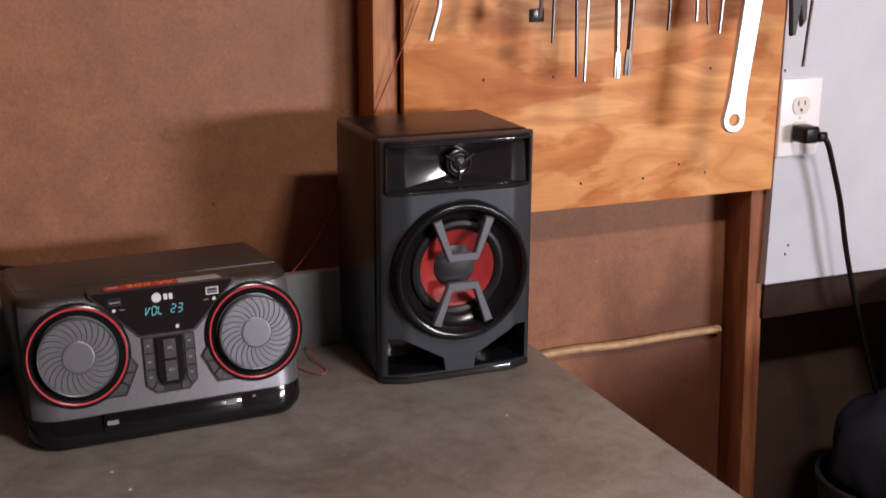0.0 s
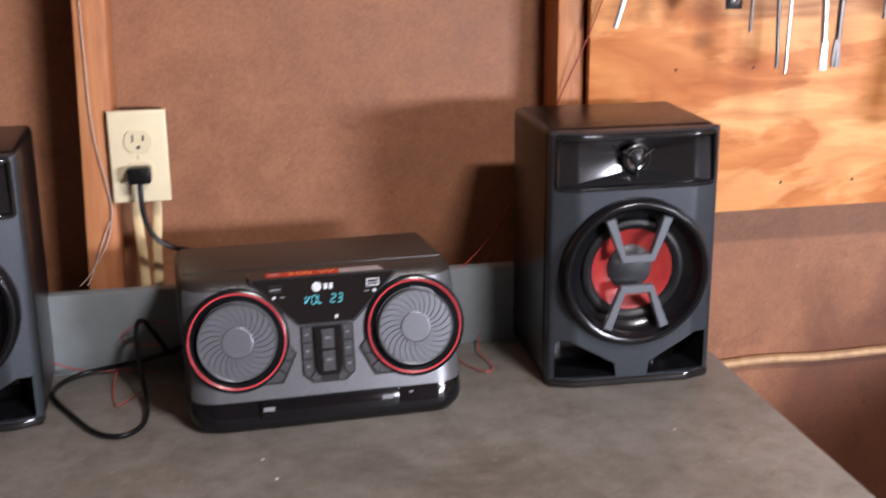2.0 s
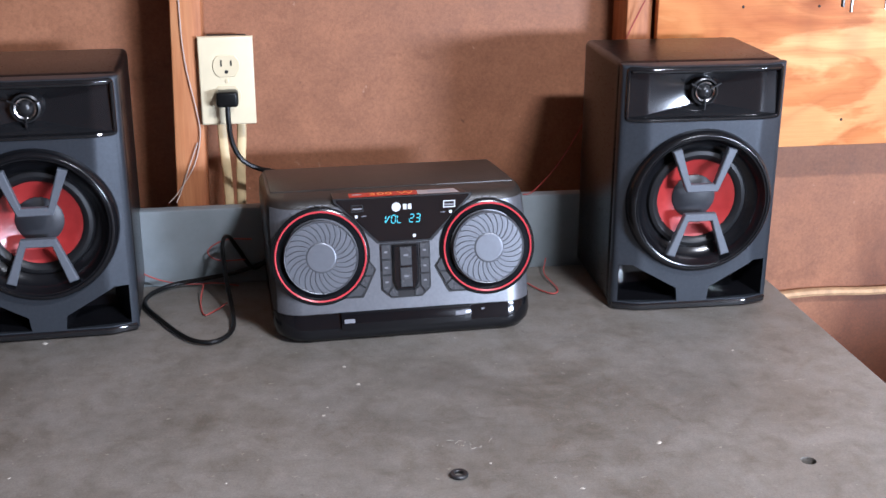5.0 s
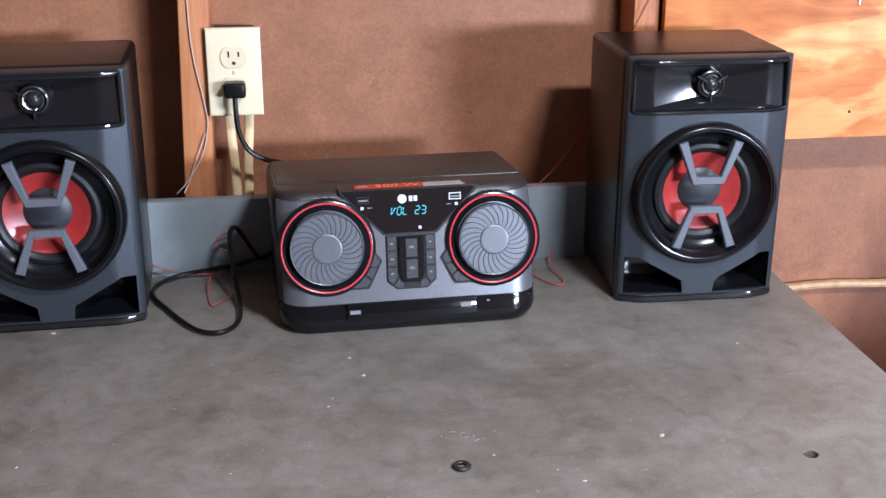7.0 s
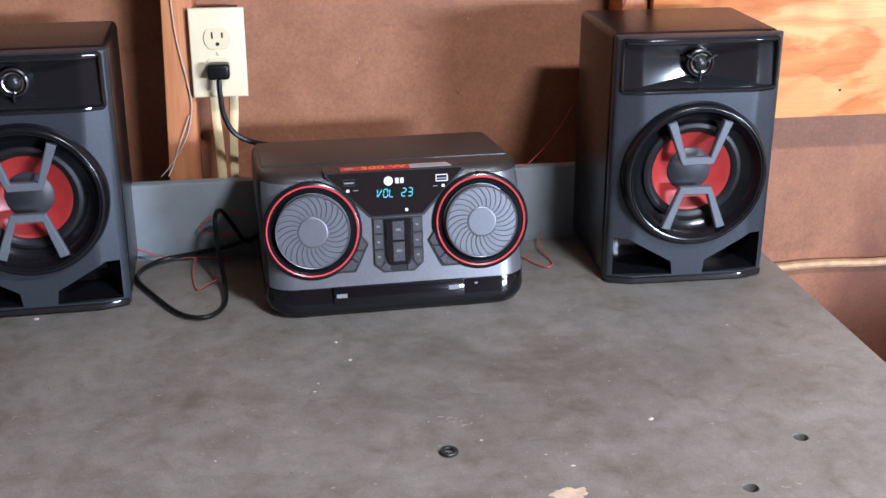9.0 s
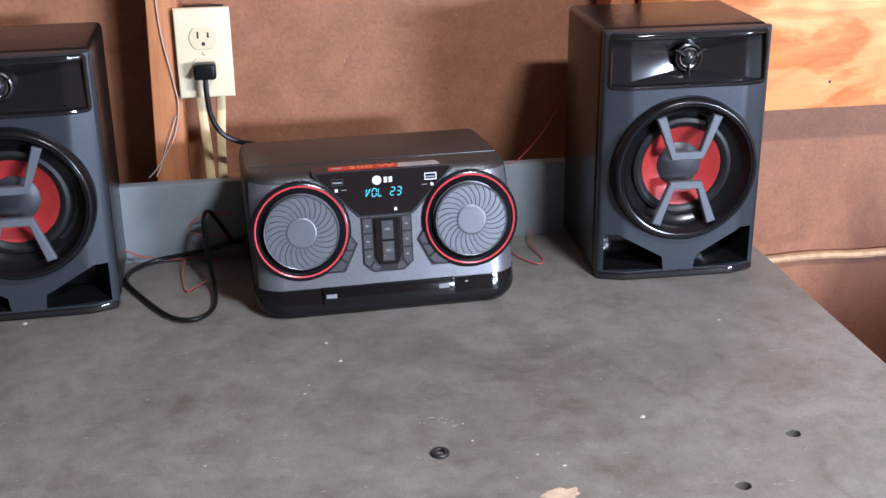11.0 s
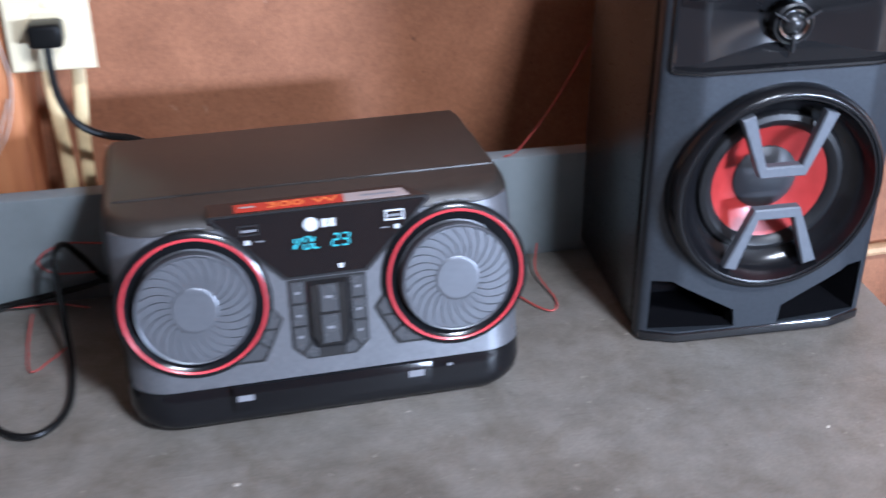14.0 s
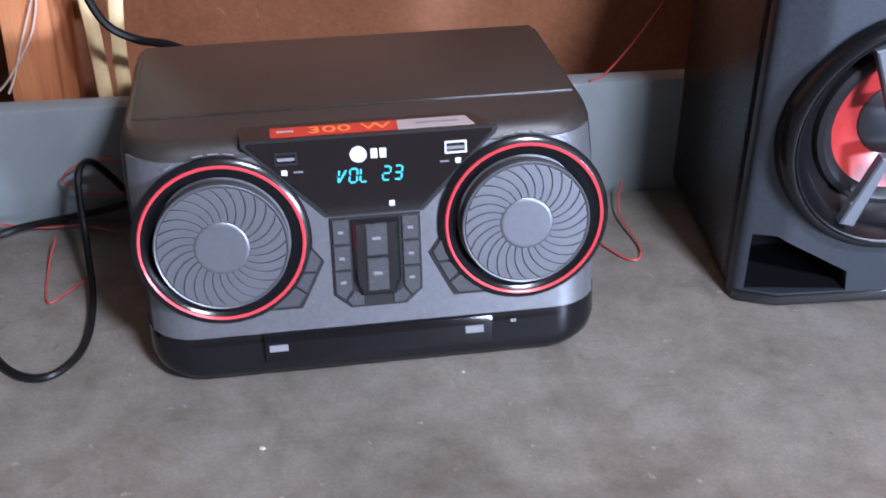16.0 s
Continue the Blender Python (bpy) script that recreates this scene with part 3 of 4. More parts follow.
            col.append(hb.verts.new((x, yc + (yt - yc) * h + 0.0022 * math.sin(math.pi * h) * g, TZ + zc + (0.0275 - zc) * h)))
        for v in col:
            v.co.y += fy(x)
        cols.append(col)
    for ca, cb in zip(cols, cols[1:]):
        for j in range(len(ca) - 1):
            hb.faces.new((ca[j], cb[j], cb[j + 1], ca[j + 1]))
    hb = to_mesh("horn", hb, HORN, 18)
    part("horn", hb, HORN, sp, "gloss black flared horn plate")
    path = []
    for cx, cz, a0 in ((1, 1, 0), (-1, 1, 90), (-1, -1, 180), (1, -1, 270)):
        for k in range(5):
            a = radians(a0 + 22.5 * k)
            path.append((cx * 0.0918 + 0.006 * math.cos(a), (0.0260 if cz > 0 else -0.0285) + 0.006 * math.sin(a), math.cos(a), math.sin(a)))
        if a0 in (0, 180):
            path += [(cx * x, 0.0320 if cz > 0 else -0.0345, 0, cz) for x in (0.080, 0.072, 0.064, 0.0, -0.064, -0.072, -0.080)]
    rim, loops = bmesh.new(), []
    for x, z, nx, nz in path:
        wide = 1.45 if nz > 0.5 else 1.0
        loops.append([rim.verts.new((x - nx * o * wide, y + fy(x), TZ + z - nz * o * wide)) for o, y in ((0.0, 0.008), (0.0, -0.0005), (0.0012, -0.0024), (0.0028, -0.0030), (0.0044, -0.0022), (0.0056, 0.0004), (0.0062, 0.0060))])
    for la, lb in zip(loops, loops[1:] + loops[:1]):
        for k in range(6):
            rim.faces.new((la[k], la[k + 1], lb[k + 1], lb[k]))
    part("window_rim", rim, GLOSS, sp, "gloss black frame")
    tw = part("tweeter", lathe([(0.0170, 0.0225), (0.0165, 0.0090), (0.0145, 0.0080), (0.0135, 0.0115), (0.0105, 0.0135), (0.0100, 0.0120), (0.0075, 0.0075), (0.0040, 0.0050), (0.0, 0.0042)], lambda a, b, d: (a, d, TZ + b), 36), SATIN, sp, "small dark dome tweeter")
    part("tweeter_ring", lathe([(0.0125, 0.0095), (0.0120, 0.0075), (0.0100, 0.0085), (0.0105, 0.0105)], lambda a, b, d: (a, d, TZ + b), 32, True), CHROME, tw, "silvery ring")
    for k in range(3):
        ang = radians(-90 + 120 * k)
        ca, sa = math.cos(ang), math.sin(ang)
        pts = [(ca * 0.0075 - sa * 0.0009, sa * 0.0075 + ca * 0.0009), (ca * 0.0215 - sa * 0.0006, sa * 0.0215 + ca * 0.0006), (ca * 0.0215 + sa * 0.0006, sa * 0.0215 - ca * 0.0006), (ca * 0.0075 + sa * 0.0009, sa * 0.0075 - ca * 0.0009)]
        part("spoke", prism(pts, 0.008, 0.0045, lambda a, b, d: (a, d, TZ + b)), SATIN, tw)
    return sp


speaker((0.6265, 1.366, B), "black loudspeaker with a red cone, beside the plywood board", -1.0)
speaker((-0.160, 1.384, B), "black loudspeaker with a red cone, beside the wall stud", 2.0)


# ---- stereo unit ----
def stereo(at, label, rz=0.0):
    st = thing("stereo_system", at, label, "stereo", rz=rz)
    Y0 = 1.43
    A = radians(10.5)
    vy, vz, ny, nz = math.sin(A), math.cos(A), -math.cos(A), math.sin(A)
    FY, FZ = 1.333 - Y0, 0.030

    def P(u, v, n=0.0):
        return (u, FY + v * vy + n * ny, FZ + v * vz + n * nz)

    def on_face(u, v, n=0.0):
        m = Matrix(((1, 0, 0), (0, vy, ny), (0, vz, nz))).to_4x4()
        return Matrix.Translation(P(u, v, n)) @ m

    def flat(points, n0, n1, bevel=0.0):
        return prism(points, n0, n1, lambda a, b, d: P(a, b, d), bevel)

    def outline(half, yf, yb, r, grow=0.0, rb=0.012, seg=8):
        half, yf, r = half + grow, yf - grow, r + grow
        pts = []
        for cx, cy, rr, a0 in ((-half + r, yf + r, r, 180), (half - r, yf + r, r, 270), (half - rb, yb - rb, rb, 0), (-half + rb, yb - rb, rb, 90)):
            for k in range(seg + 1):
                a = radians(a0 + 90 * k / seg)
                pts.append((cx + rr * math.cos(a), cy + rr * math.sin(a)))
        return pts

    BK = 1.541 - Y0
    SECT = [(0.002, 0.146, 1.3330), (0.005, 0.151, 1.3295), (0.010, 0.154, 1.3275), (0.018, 0.1558, 1.3280), (0.030, 0.1560, 1.3325), (0.06, 0.1560, 1.3385), (0.10, 0.1550, 1.3460), (0.135, 0.1535, 1.3525), (0.158, 0.1510, 1.3567), (0.164, 0.1490, 1.3610), (0.168, 0.1462, 1.3680)]

    bm = bmesh.new()
    rings = [[bm.verts.new((x, y, z)) for x, y in outline(h, yf - Y0, BK, 0.034)] for z, h, yf in SECT]
    for a, b in zip(rings, rings[1:]):
        for k in range(len(a)):
            bm.faces.new((a[k], a[(k + 1) % len(a)], b[(k + 1) % len(a)], b[k]))
    bm.faces.new(rings[0][::-1])
    bm.faces.new(rings[-1])
    for v in bm.verts:
        if v.co.z > 0.1:
            v.co.z -= max(0.0, v.co.y - (1.37 - Y0)) * 0.0756 * (v.co.z - 0.1) / 0.068
    def square(bm):
        for v in bm.verts:
            if v.co.x < 0 and v.co.z > 0.06:
                v.co.x *= 1 + 0.062 * (v.co.z - 0.06) / 0.108
        return bm

    part("body", square(bm), UNIT_BLACK, st, "black plastic body with rounded corners")
    bm = bmesh.new()
    low = [(0.0025, 0.1465, 1.3325)] + [q for q in SECT if 0.004 < q[0] < 0.031] + [(0.0345, 0.1560, 1.3338)]
    rings = [[bm.verts.new((x, y, z)) for x, y in outline(h, yf - Y0, BK, 0.034, 0.0008)] for z, h, yf in low]
    for a, b in zip(rings, rings[1:]):
        for k in range(len(a)):
            bm.faces.new((a[k], a[(k + 1) % len(a)], b[(k + 1) % len(a)], b[k]))
    inner = [bm.verts.new((v.co.x * 0.97, v.co.y * 0.97, v.co.z)) for v in rings[-1]]
    for k in range(len(inner)):
        bm.faces.new((rings[-1][k], rings[-1][(k + 1) % len(inner)], inner[(k + 1) % len(inner)], inner[k]))
    part("lower_shell", bm, SHELL, st, "gloss black lower shell")
    # graphite face, wrapped round the front corners
    bm = bmesh.new()
    levels = [s for s in SECT if 0.029 <= s[0] <= 0.159]
    sheet = []
    for grow in (-0.004, 0.0016):
        rows = []
        for z, h, yf in levels:
            pts = [p for p in outline(h, yf - Y0, BK, 0.034, grow, seg=8)[3:15]]
            zz = z + (0.0065 if z < 0.04 else 0.0)
            rows.append([bm.verts.new((x, y, zz)) for x, y in pts])
        sheet.append(rows)
        for a, b in zip(rows, rows[1:]):
            for k in range(len(a) - 1):
                bm.faces.new((a[k], a[k + 1], b[k + 1], b[k]))
    inn, outr = sheet
    for ra, rb in ((inn[0], outr[0]), (inn[-1], outr[-1])):
        for k in range(len(ra) - 1):
            bm.faces.new((ra[k], ra[k + 1], rb[k + 1], rb[k]))
    for e in (0, -1):
        for k in range(len(inn) - 1):
            bm.faces.new((inn[k][e], inn[k + 1][e], outr[k + 1][e], outr[k][e]))
    part("face_panel", square(bm), FACE, st, "graphite grey front panel")
    lid = box(-0.1515, 0.1440, 1.402 - Y0, BK - 0.003, 0.162, 0.1695, 0.0012, 2)
    for v in lid.verts:
        v.co.z -= (v.co.y - (1.37 - Y0)) * 0.0756
    part("top_panel", lid, UNIT_BLACK, st, "matt black lid")
    for sx in (-0.11, 0.11):
        for sy in (1.39, 1.50):
            part("foot", lathe([(0, 0), (0.009, 0), (0.009, 0.006), (0, 0.006)], lambda a, b, d, sx=sx, sy=sy: (sx + a, sy - Y0 + b, d), 14), RUBBER, st)

    # dials
    def blade_mesh(r0, r1, count):
        pts_a, pts_b = [], []
        half = math.pi / count * 0.93
        for k in range(7):
            f = k / 6
            r = r0 + (r1 - r0) * f
            bend = 0.40 * f ** 1.5
            pts_a.append((r * math.cos(bend - half), r * math.sin(bend - half)))
            pts_b.append((r * math.cos(bend + half), r * math.sin(bend + half)))
        return to_mesh("blade", prism(pts_a + pts_b[::-1], 0.0, 0.0016, lambda a, b, d: (a, b, d), 0.0003), DIAL, 30)

    COUNT = 27
    blade = blade_mesh(0.0178, 0.0412, COUNT)
    for s in (-1, 1):
        at_face = on_face(s * 0.0995, 0.0738, 0.0015)
        flat_axis = lambda a, b, d: (a, b, d)
        part("dial_bezel", lathe([(0.0580, -0.001), (0.0580, 0.0015), (0.0555, 0.0035), (0.0515, 0.0040), (0.0495, 0.0025), (0.0450, 0.0005), (0.0430, -0.001)], flat_axis, 64), RING, st, "gloss black bezel", at_face)
        part("light_ring", lathe([(0.0534, 0.0030), (0.0538, 0.0045), (0.0530, 0.0055), (0.0517, 0.0048), (0.0515, 0.0030)], flat_axis, 72, True), RED_RING, st, "lit red ring", at_face)
        dial = part("dial", lathe([(0.0430, -0.0005), (0.0430, 0.0085), (0.0420, 0.0100), (0.0413, 0.0100), (0.0410, 0.0092), (0.0, 0.0092)], flat_axis, 64), GROOVE, st, "dark grooved dial", at_face)
        part("hub", lathe([(0.0180, 0.0090), (0.0178, 0.0106), (0.0170, 0.0111), (0.0158, 0.0112), (0.0150, 0.0112), (0.0, 0.0112)], flat_axis, 40), DIAL, dial, "plain grey centre")
        part("rim", lathe([(0.0431, 0.0060), (0.0431, 0.0102), (0.0424, 0.0108), (0.0416, 0.0104), (0.0416, 0.0060)], flat_axis, 64, True), DIAL, dial, "thin grey edge")
        for k in range(COUNT):
            part("blade", blade, DIAL, dial, "", Matrix.Translation((0, 0, 0.0090)) @ Matrix.Rotation(2 * math.pi * k / COUNT, 4, "Z"))

    # display window and badge
    part("display_border", flat([(-0.0825, 0.1400), (0.0825, 0.1400), (0.0825, 0.1365), (0.0325, 0.0850), (-0.0325, 0.0850), (-0.0825, 0.1365)], 0.0, 0.0022, 0.0006), SATIN, st, "black display surround")
    window = part("display_window", flat([(-0.0785, 0.1385), (0.0785, 0.1385), (0.0785, 0.1362), (0.0300, 0.0872), (-0.0300, 0.0872), (-0.0785, 0.1362)], 0.0005, 0.0032, 0.0005), GLOSS, st, "gloss black display window")

    SEG = {"a": ((0, 2), (1, 2)), "b": ((1, 2), (1, 1)), "c": ((1, 1), (1, 0)), "d": ((0, 0), (1, 0)), "e": ((0, 1), (0, 0)), "f": ((0, 2), (0, 1)), "g": ((0, 1), (1, 1)), "p": ((0.05, 0.05), (1, 2))}

    def glyph(segs, u, v):
        out = []
        wdt, hgt, th = 0.0048, 0.0046, 0.00058
        for sname in segs:
            (x0, y0), (x1, y1) = SEG[sname]
            ax, ay, bx, by = x0 * wdt, y0 * hgt, x1 * wdt, y1 * hgt
            ln = math.hypot(bx - ax, by - ay)
            dx, dy = (bx - ax) / ln, (by - ay) / ln
            ax, ay, bx, by = ax + dx * 0.0006, ay + dy * 0.0006, bx - dx * 0.0006, by - dy * 0.0006
            quad = [(ax - dy * th, ay + dx * th), (bx - dy * th, by + dx * th), (bx + dy * th, by - dx * th), (ax + dy * th, ay - dx * th)]
            out.append(flat([(u + qx + 0.12 * qy, v + qy) for qx, qy in quad], 0.0032, 0.0035))
        return out

    for segs, u in (("efp", -0.0222), ("abcdef", -0.0152), ("def", -0.0082), ("abged", 0.0063), ("abgcd", 0.0138)):
        for seg in glyph(segs, u, 0.1085):
            part("display_segment", seg, GLOW, window, "glowing cyan bar")
    part("logo_disc", lathe([(0, 0.0036), (0.0054, 0.0036), (0.0054, 0.0031), (0, 0.0031)], lambda a, b, d: P(-0.0085 + a, 0.1272 + b, d), 28), PRINT, window, "white round emblem")
    for u0, u1 in ((-0.0005, 0.0038), (0.0052, 0.0095)):
        part("logo_bar", flat([(u0, 0.1240), (u1, 0.1240), (u1, 0.1304), (u0, 0.1304)], 0.0032, 0.0036), PRINT, window, "white emblem block")
    for s in (-1, 1):
        uc = s * 0.0545
        frame_mesh = carve("usb_frame", flat([(uc - 0.0072, 0.1235), (uc + 0.0072, 0.1235), (uc + 0.0072, 0.1318), (uc - 0.0072, 0.1318)], 0.0028, 0.0042), [flat([(uc - 0.0060, 0.1247), (uc + 0.0060, 0.1247), (uc + 0.0060, 0.1306), (uc - 0.0060, 0.1306)], 0.0005, 0.006)], PRINT if s > 0 else SATIN)
        usb = part("usb_port", frame_mesh, PRINT, window, "silvery socket frame" if s > 0 else "dark socket frame")
        part("usb_tongue", flat([(uc - 0.0055, 0.1262), (uc + 0.0055, 0.1262), (uc + 0.0055, 0.1282), (uc - 0.0055, 0.1282)], 0.0028, 0.0037), DIM_PRINT, window)
        part("printed_mark", flat([(uc - s * -0.0015 - 0.0018, 0.1165), (uc - s * -0.0015 + 0.0018, 0.1165), (uc - s * -0.0015 + 0.0018, 0.1200), (uc - s * -0.0015 - 0.0018, 0.1200)], 0.0032, 0.0035), PRINT, window)
        part("printed_mark", flat([(uc - s * 0.0075 - 0.003, 0.1178), (uc - s * 0.0075 + 0.003, 0.1178), (uc - s * 0.0075 + 0.003, 0.1188), (uc - s * 0.0075 - 0.003, 0.1188)], 0.0032, 0.0035), DIM_PRINT, window)
        # printed arc of bars above each dial
        for k in range(-3, 4):
            a = radians(90 + 9 * k)
            c, sn = math.cos(a), math.sin(a)
            if abs(k) == 2:
                continue
            hw = 0.0035
            pu, pv = s * 0.0995 + 0.0625 * c, 0.0738 + 0.0598 * sn
            part("printed_mark", flat([(pu - hw * sn, pv + hw * c - 0.0003), (pu + hw * sn, pv - hw * c - 0.0003), (pu + hw * sn, pv - hw * c + 0.0005), (pu - hw * sn, pv + hw * c + 0.0005)], 0.0014, 0.0020), DIM_PRINT, st)
    part("printed_mark", flat([(0.0100, 0.0905), (0.0135, 0.0905), (0.0135, 0.0942), (0.0100, 0.0942)], 0.0032, 0.0035), PRINT, window)

    # badge plate leaning back above the window
    BA = radians(80)
    by, bz, bny, bnz = math.sin(BA), math.cos(BA), -math.cos(BA), math.sin(BA)
    oy, oz = P(0, 0.1390, 0.0016)[1:]

    def Q(u, w, n):
        return (u, oy + w * by + n * bny, oz + w * bz + n * bnz)

    badge = part("badge_plate", prism([(-0.0825, 0.0), (0.0815, 0.0), (0.0655, 0.0165), (-0.0825, 0.0165)], -0.006, 0.0008, Q, 0.0004), GLOSS, st, "gloss black badge plate")
    part("badge_panel", prism([(-0.0630, 0.0025), (0.0180, 0.0025), (0.0180, 0.0120), (-0.0630, 0.0120)], 0.0006, 0.0012, Q), BADGE_RED, badge, "red power badge")
    part("badge_panel", prism([(0.0182, 0.0025), (0.0680, 0.0025), (0.0630, 0.0120), (0.0182, 0.0120)], 0.0006, 0.0012, Q), BADGE_GREY, badge, "pale grey badge")
    m = Matrix(((1, 0, 0), (0, by, bny), (0, bz, bnz))).to_4x4()
    words("badge_lettering", "300 W", 0.0085, BADGE_ORANGE, badge, Matrix.Translation(Q(-0.0130, 0.0073, 0.0013)) @ m, 0.0002, 2.25)
    part("printed_mark", prism([(-0.059, 0.0070), (-0.048, 0.0070), (-0.048, 0.0086), (-0.059, 0.0086)], 0.0012, 0.0015, Q), BADGE_GREY, badge)
    part("printed_mark", prism([(0.030, 0.0065), (0.058, 0.0065), (0.058, 0.0083), (0.030, 0.0083)], 0.0012, 0.0015, Q), DIM_PRINT, badge)

    # keypad
    pad = part("keypad", flat([(-0.0300, 0.0845), (0.0300, 0.0845), (0.0300, 0.0290), (0.0190, 0.0185), (-0.0190, 0.0185), (-0.0300, 0.0290)], 0.0, 0.0024, 0.0005), SATIN, st, "black keypad surround")
    for s in (-1, 1):
        for v0, v1 in ((0.0660, 0.0830), (0.0475, 0.0645)):
            part("key", flat([(s * 0.0284, v0), (s * 0.0284, v1), (s * 0.0175, v1), (s * 0.0175, v0)], 0.0018, 0.0040, 0.0006), BUTTON, pad)
        part("key", flat([(s * 0.0284, 0.0305), (s * 0.0284, 0.0460), (s * 0.0175, 0.0460), (s * 0.0175, 0.0330), (s * 0.0225, 0.0255)], 0.0018, 0.0040, 0.0006), BUTTON, pad)
        part("key", flat([(s * 0.0215, 0.0248), (s * 0.0160, 0.0315), (s * 0.0100, 0.0270), (s * 0.0100, 0.0205), (s * 0.0180, 0.0205)], 0.0018, 0.0036, 0.0006), BUTTON, pad)
        for vv in (0.0560, 0.0385, 0.0745):
            part("printed_mark", flat([(s * 0.023 - 0.0018, vv - 0.001), (s * 0.023 + 0.0018, vv - 0.001), (s * 0.023 + 0.0018, vv + 0.001), (s * 0.023 - 0.0018, vv + 0.001)], 0.0040, 0.0042), DIM_PRINT, pad)
    frame_pts = [(-0.0158, 0.0825), (0.0158, 0.0825), (0.0158, 0.0385), (0.0115, 0.0275), (-0.0115, 0.0275), (-0.0158, 0.0385)]
    part("key_frame", flat(frame_pts, 0.0018, 0.0058, 0.0026), GLOSS, pad, "gloss black raised frame")
    part("key", flat([(-0.0072, 0.0575), (0.0072, 0.0575), (0.0072, 0.0800), (-0.0072, 0.0800)], 0.0050, 0.0076, 0.0010), BUTTON, pad)
    part("key", flat([(-0.0072, 0.0320), (0.0072, 0.0320), (0.0072, 0.0555), (-0.0072, 0.0555)], 0.0050, 0.0076, 0.0010), BUTTON, pad)
    for vv in (0.070, 0.045):
        part("printed_mark", flat([(-0.0028, vv - 0.001), (0.0028, vv - 0.001), (0.0028, vv + 0.0012), (-0.0028, vv + 0.0012)], 0.0076, 0.0078), DIM_PRINT, pad)
    # side keys beside each dial
    for s in (-1, 1):
        plate = part("key_plate", flat([(s * 0.0500, 0.0760), (s * 0.0345, 0.0545), (s * 0.0520, 0.0190), (s * 0.0850, 0.0190), (s * 0.0700, 0.0300), (s * 0.0560, 0.0450)], 0.0, 0.0022, 0.0004), SATIN, st, "black angled key plate")
        for quad in (((0.0488, 0.0720), (0.0372, 0.0552), (0.0405, 0.0480), (0.0500, 0.0485)), ((0.0410, 0.0468), (0.0478, 0.0330), (0.0560, 0.0400), (0.0505, 0.0470)), ((0.0486, 0.0318), (0.0540, 0.0240), (0.0790, 0.0240), (0.0570, 0.0385))):
            part("key", flat([(s * a, b) for a, b in quad], 0.0016, 0.0038, 0.0006), BUTTON, plate)
    part("printed_mark", lathe([(0, 0.0020), (0.0032, 0.0020), (0.0032, 0.0012), (0, 0.0012)], lambda a, b, d: P(-0.0440 + a, 0.0185 + b * 1.1, d), 16), DIM_PRINT, st)
    part("printed_mark", flat([(-0.0452, 0.020), (-0.0428, 0.020), (-0.0440, 0.0275)], 0.0012, 0.0020), DIM_PRINT, st)
    # disc drawer low on the front
    LY = 1.3325 - Y0

    def L(u, z, n):
        return (u, LY - n - 0.256 * (0.036 - z), z)

    led = bmesh.new()
    strips = []
    for k in range(25):
        u = -0.129 + 0.258 * k / 24
        back = 0.0110 * (u / 0.129) ** 2
        row, py, pz = [], 1.3285 - Y0 + back, 0.0235
        for j in range(8):
            row.append(led.verts.new((u, py, pz)))
            lean = radians(3 + 5.6 * j)
            py, pz = py + 0.0021 * math.sin(lean), pz + 0.0021 * math.cos(lean)
        row.append(led.verts.new((u, py + 0.006, pz)))
        row.append(led.verts.new((u, py + 0.006, 0.0235)))
        strips.append(row)
    for ra, rb in zip(strips, strips[1:]):
        for j in range(len(ra)):
            led.faces.new((ra[j], ra[(j + 1) % len(ra)], rb[(j + 1) % len(ra)], rb[j]))
    led.faces.new(strips[0])
    led.faces.new(strips[-1][::-1])
    part("gloss_ledge", led, GLOSS, st, "gloss black ledge under the face")
    drawer = part("disc_drawer", prism([(-0.0790, 0.0165), (0.0770, 0.0165), (0.0770, 0.0362), (-0.0790, 0.0362)], 0.0, 0.0042, L, 0.0018, 2), SHELL, st, "gloss black disc drawer")
    part("printed_mark", prism([(-0.0755, 0.0245), (-0.0630, 0.0245), (-0.0630, 0.0290), (-0.0755, 0.0290)], 0.0041, 0.0045, L), DIM_PRINT, drawer)
    part("printed_mark", prism([(0.0580, 0.0250), (0.0705, 0.0250), (0.0705, 0.0300), (0.0580, 0.0300)], 0.0041, 0.0045, L), DIM_PRINT, drawer)
    part("printed_mark", prism([(0.090, 0.0285), (0.094, 0.0285), (0.094, 0.0305), (0.090, 0.0305)], 0.0013, 0.0017, L), DIM_PRINT, st)
    return st


stereo((0.2557, 1.431, B), "black stereo unit with two red-ringed dials on the bench", 2.3)


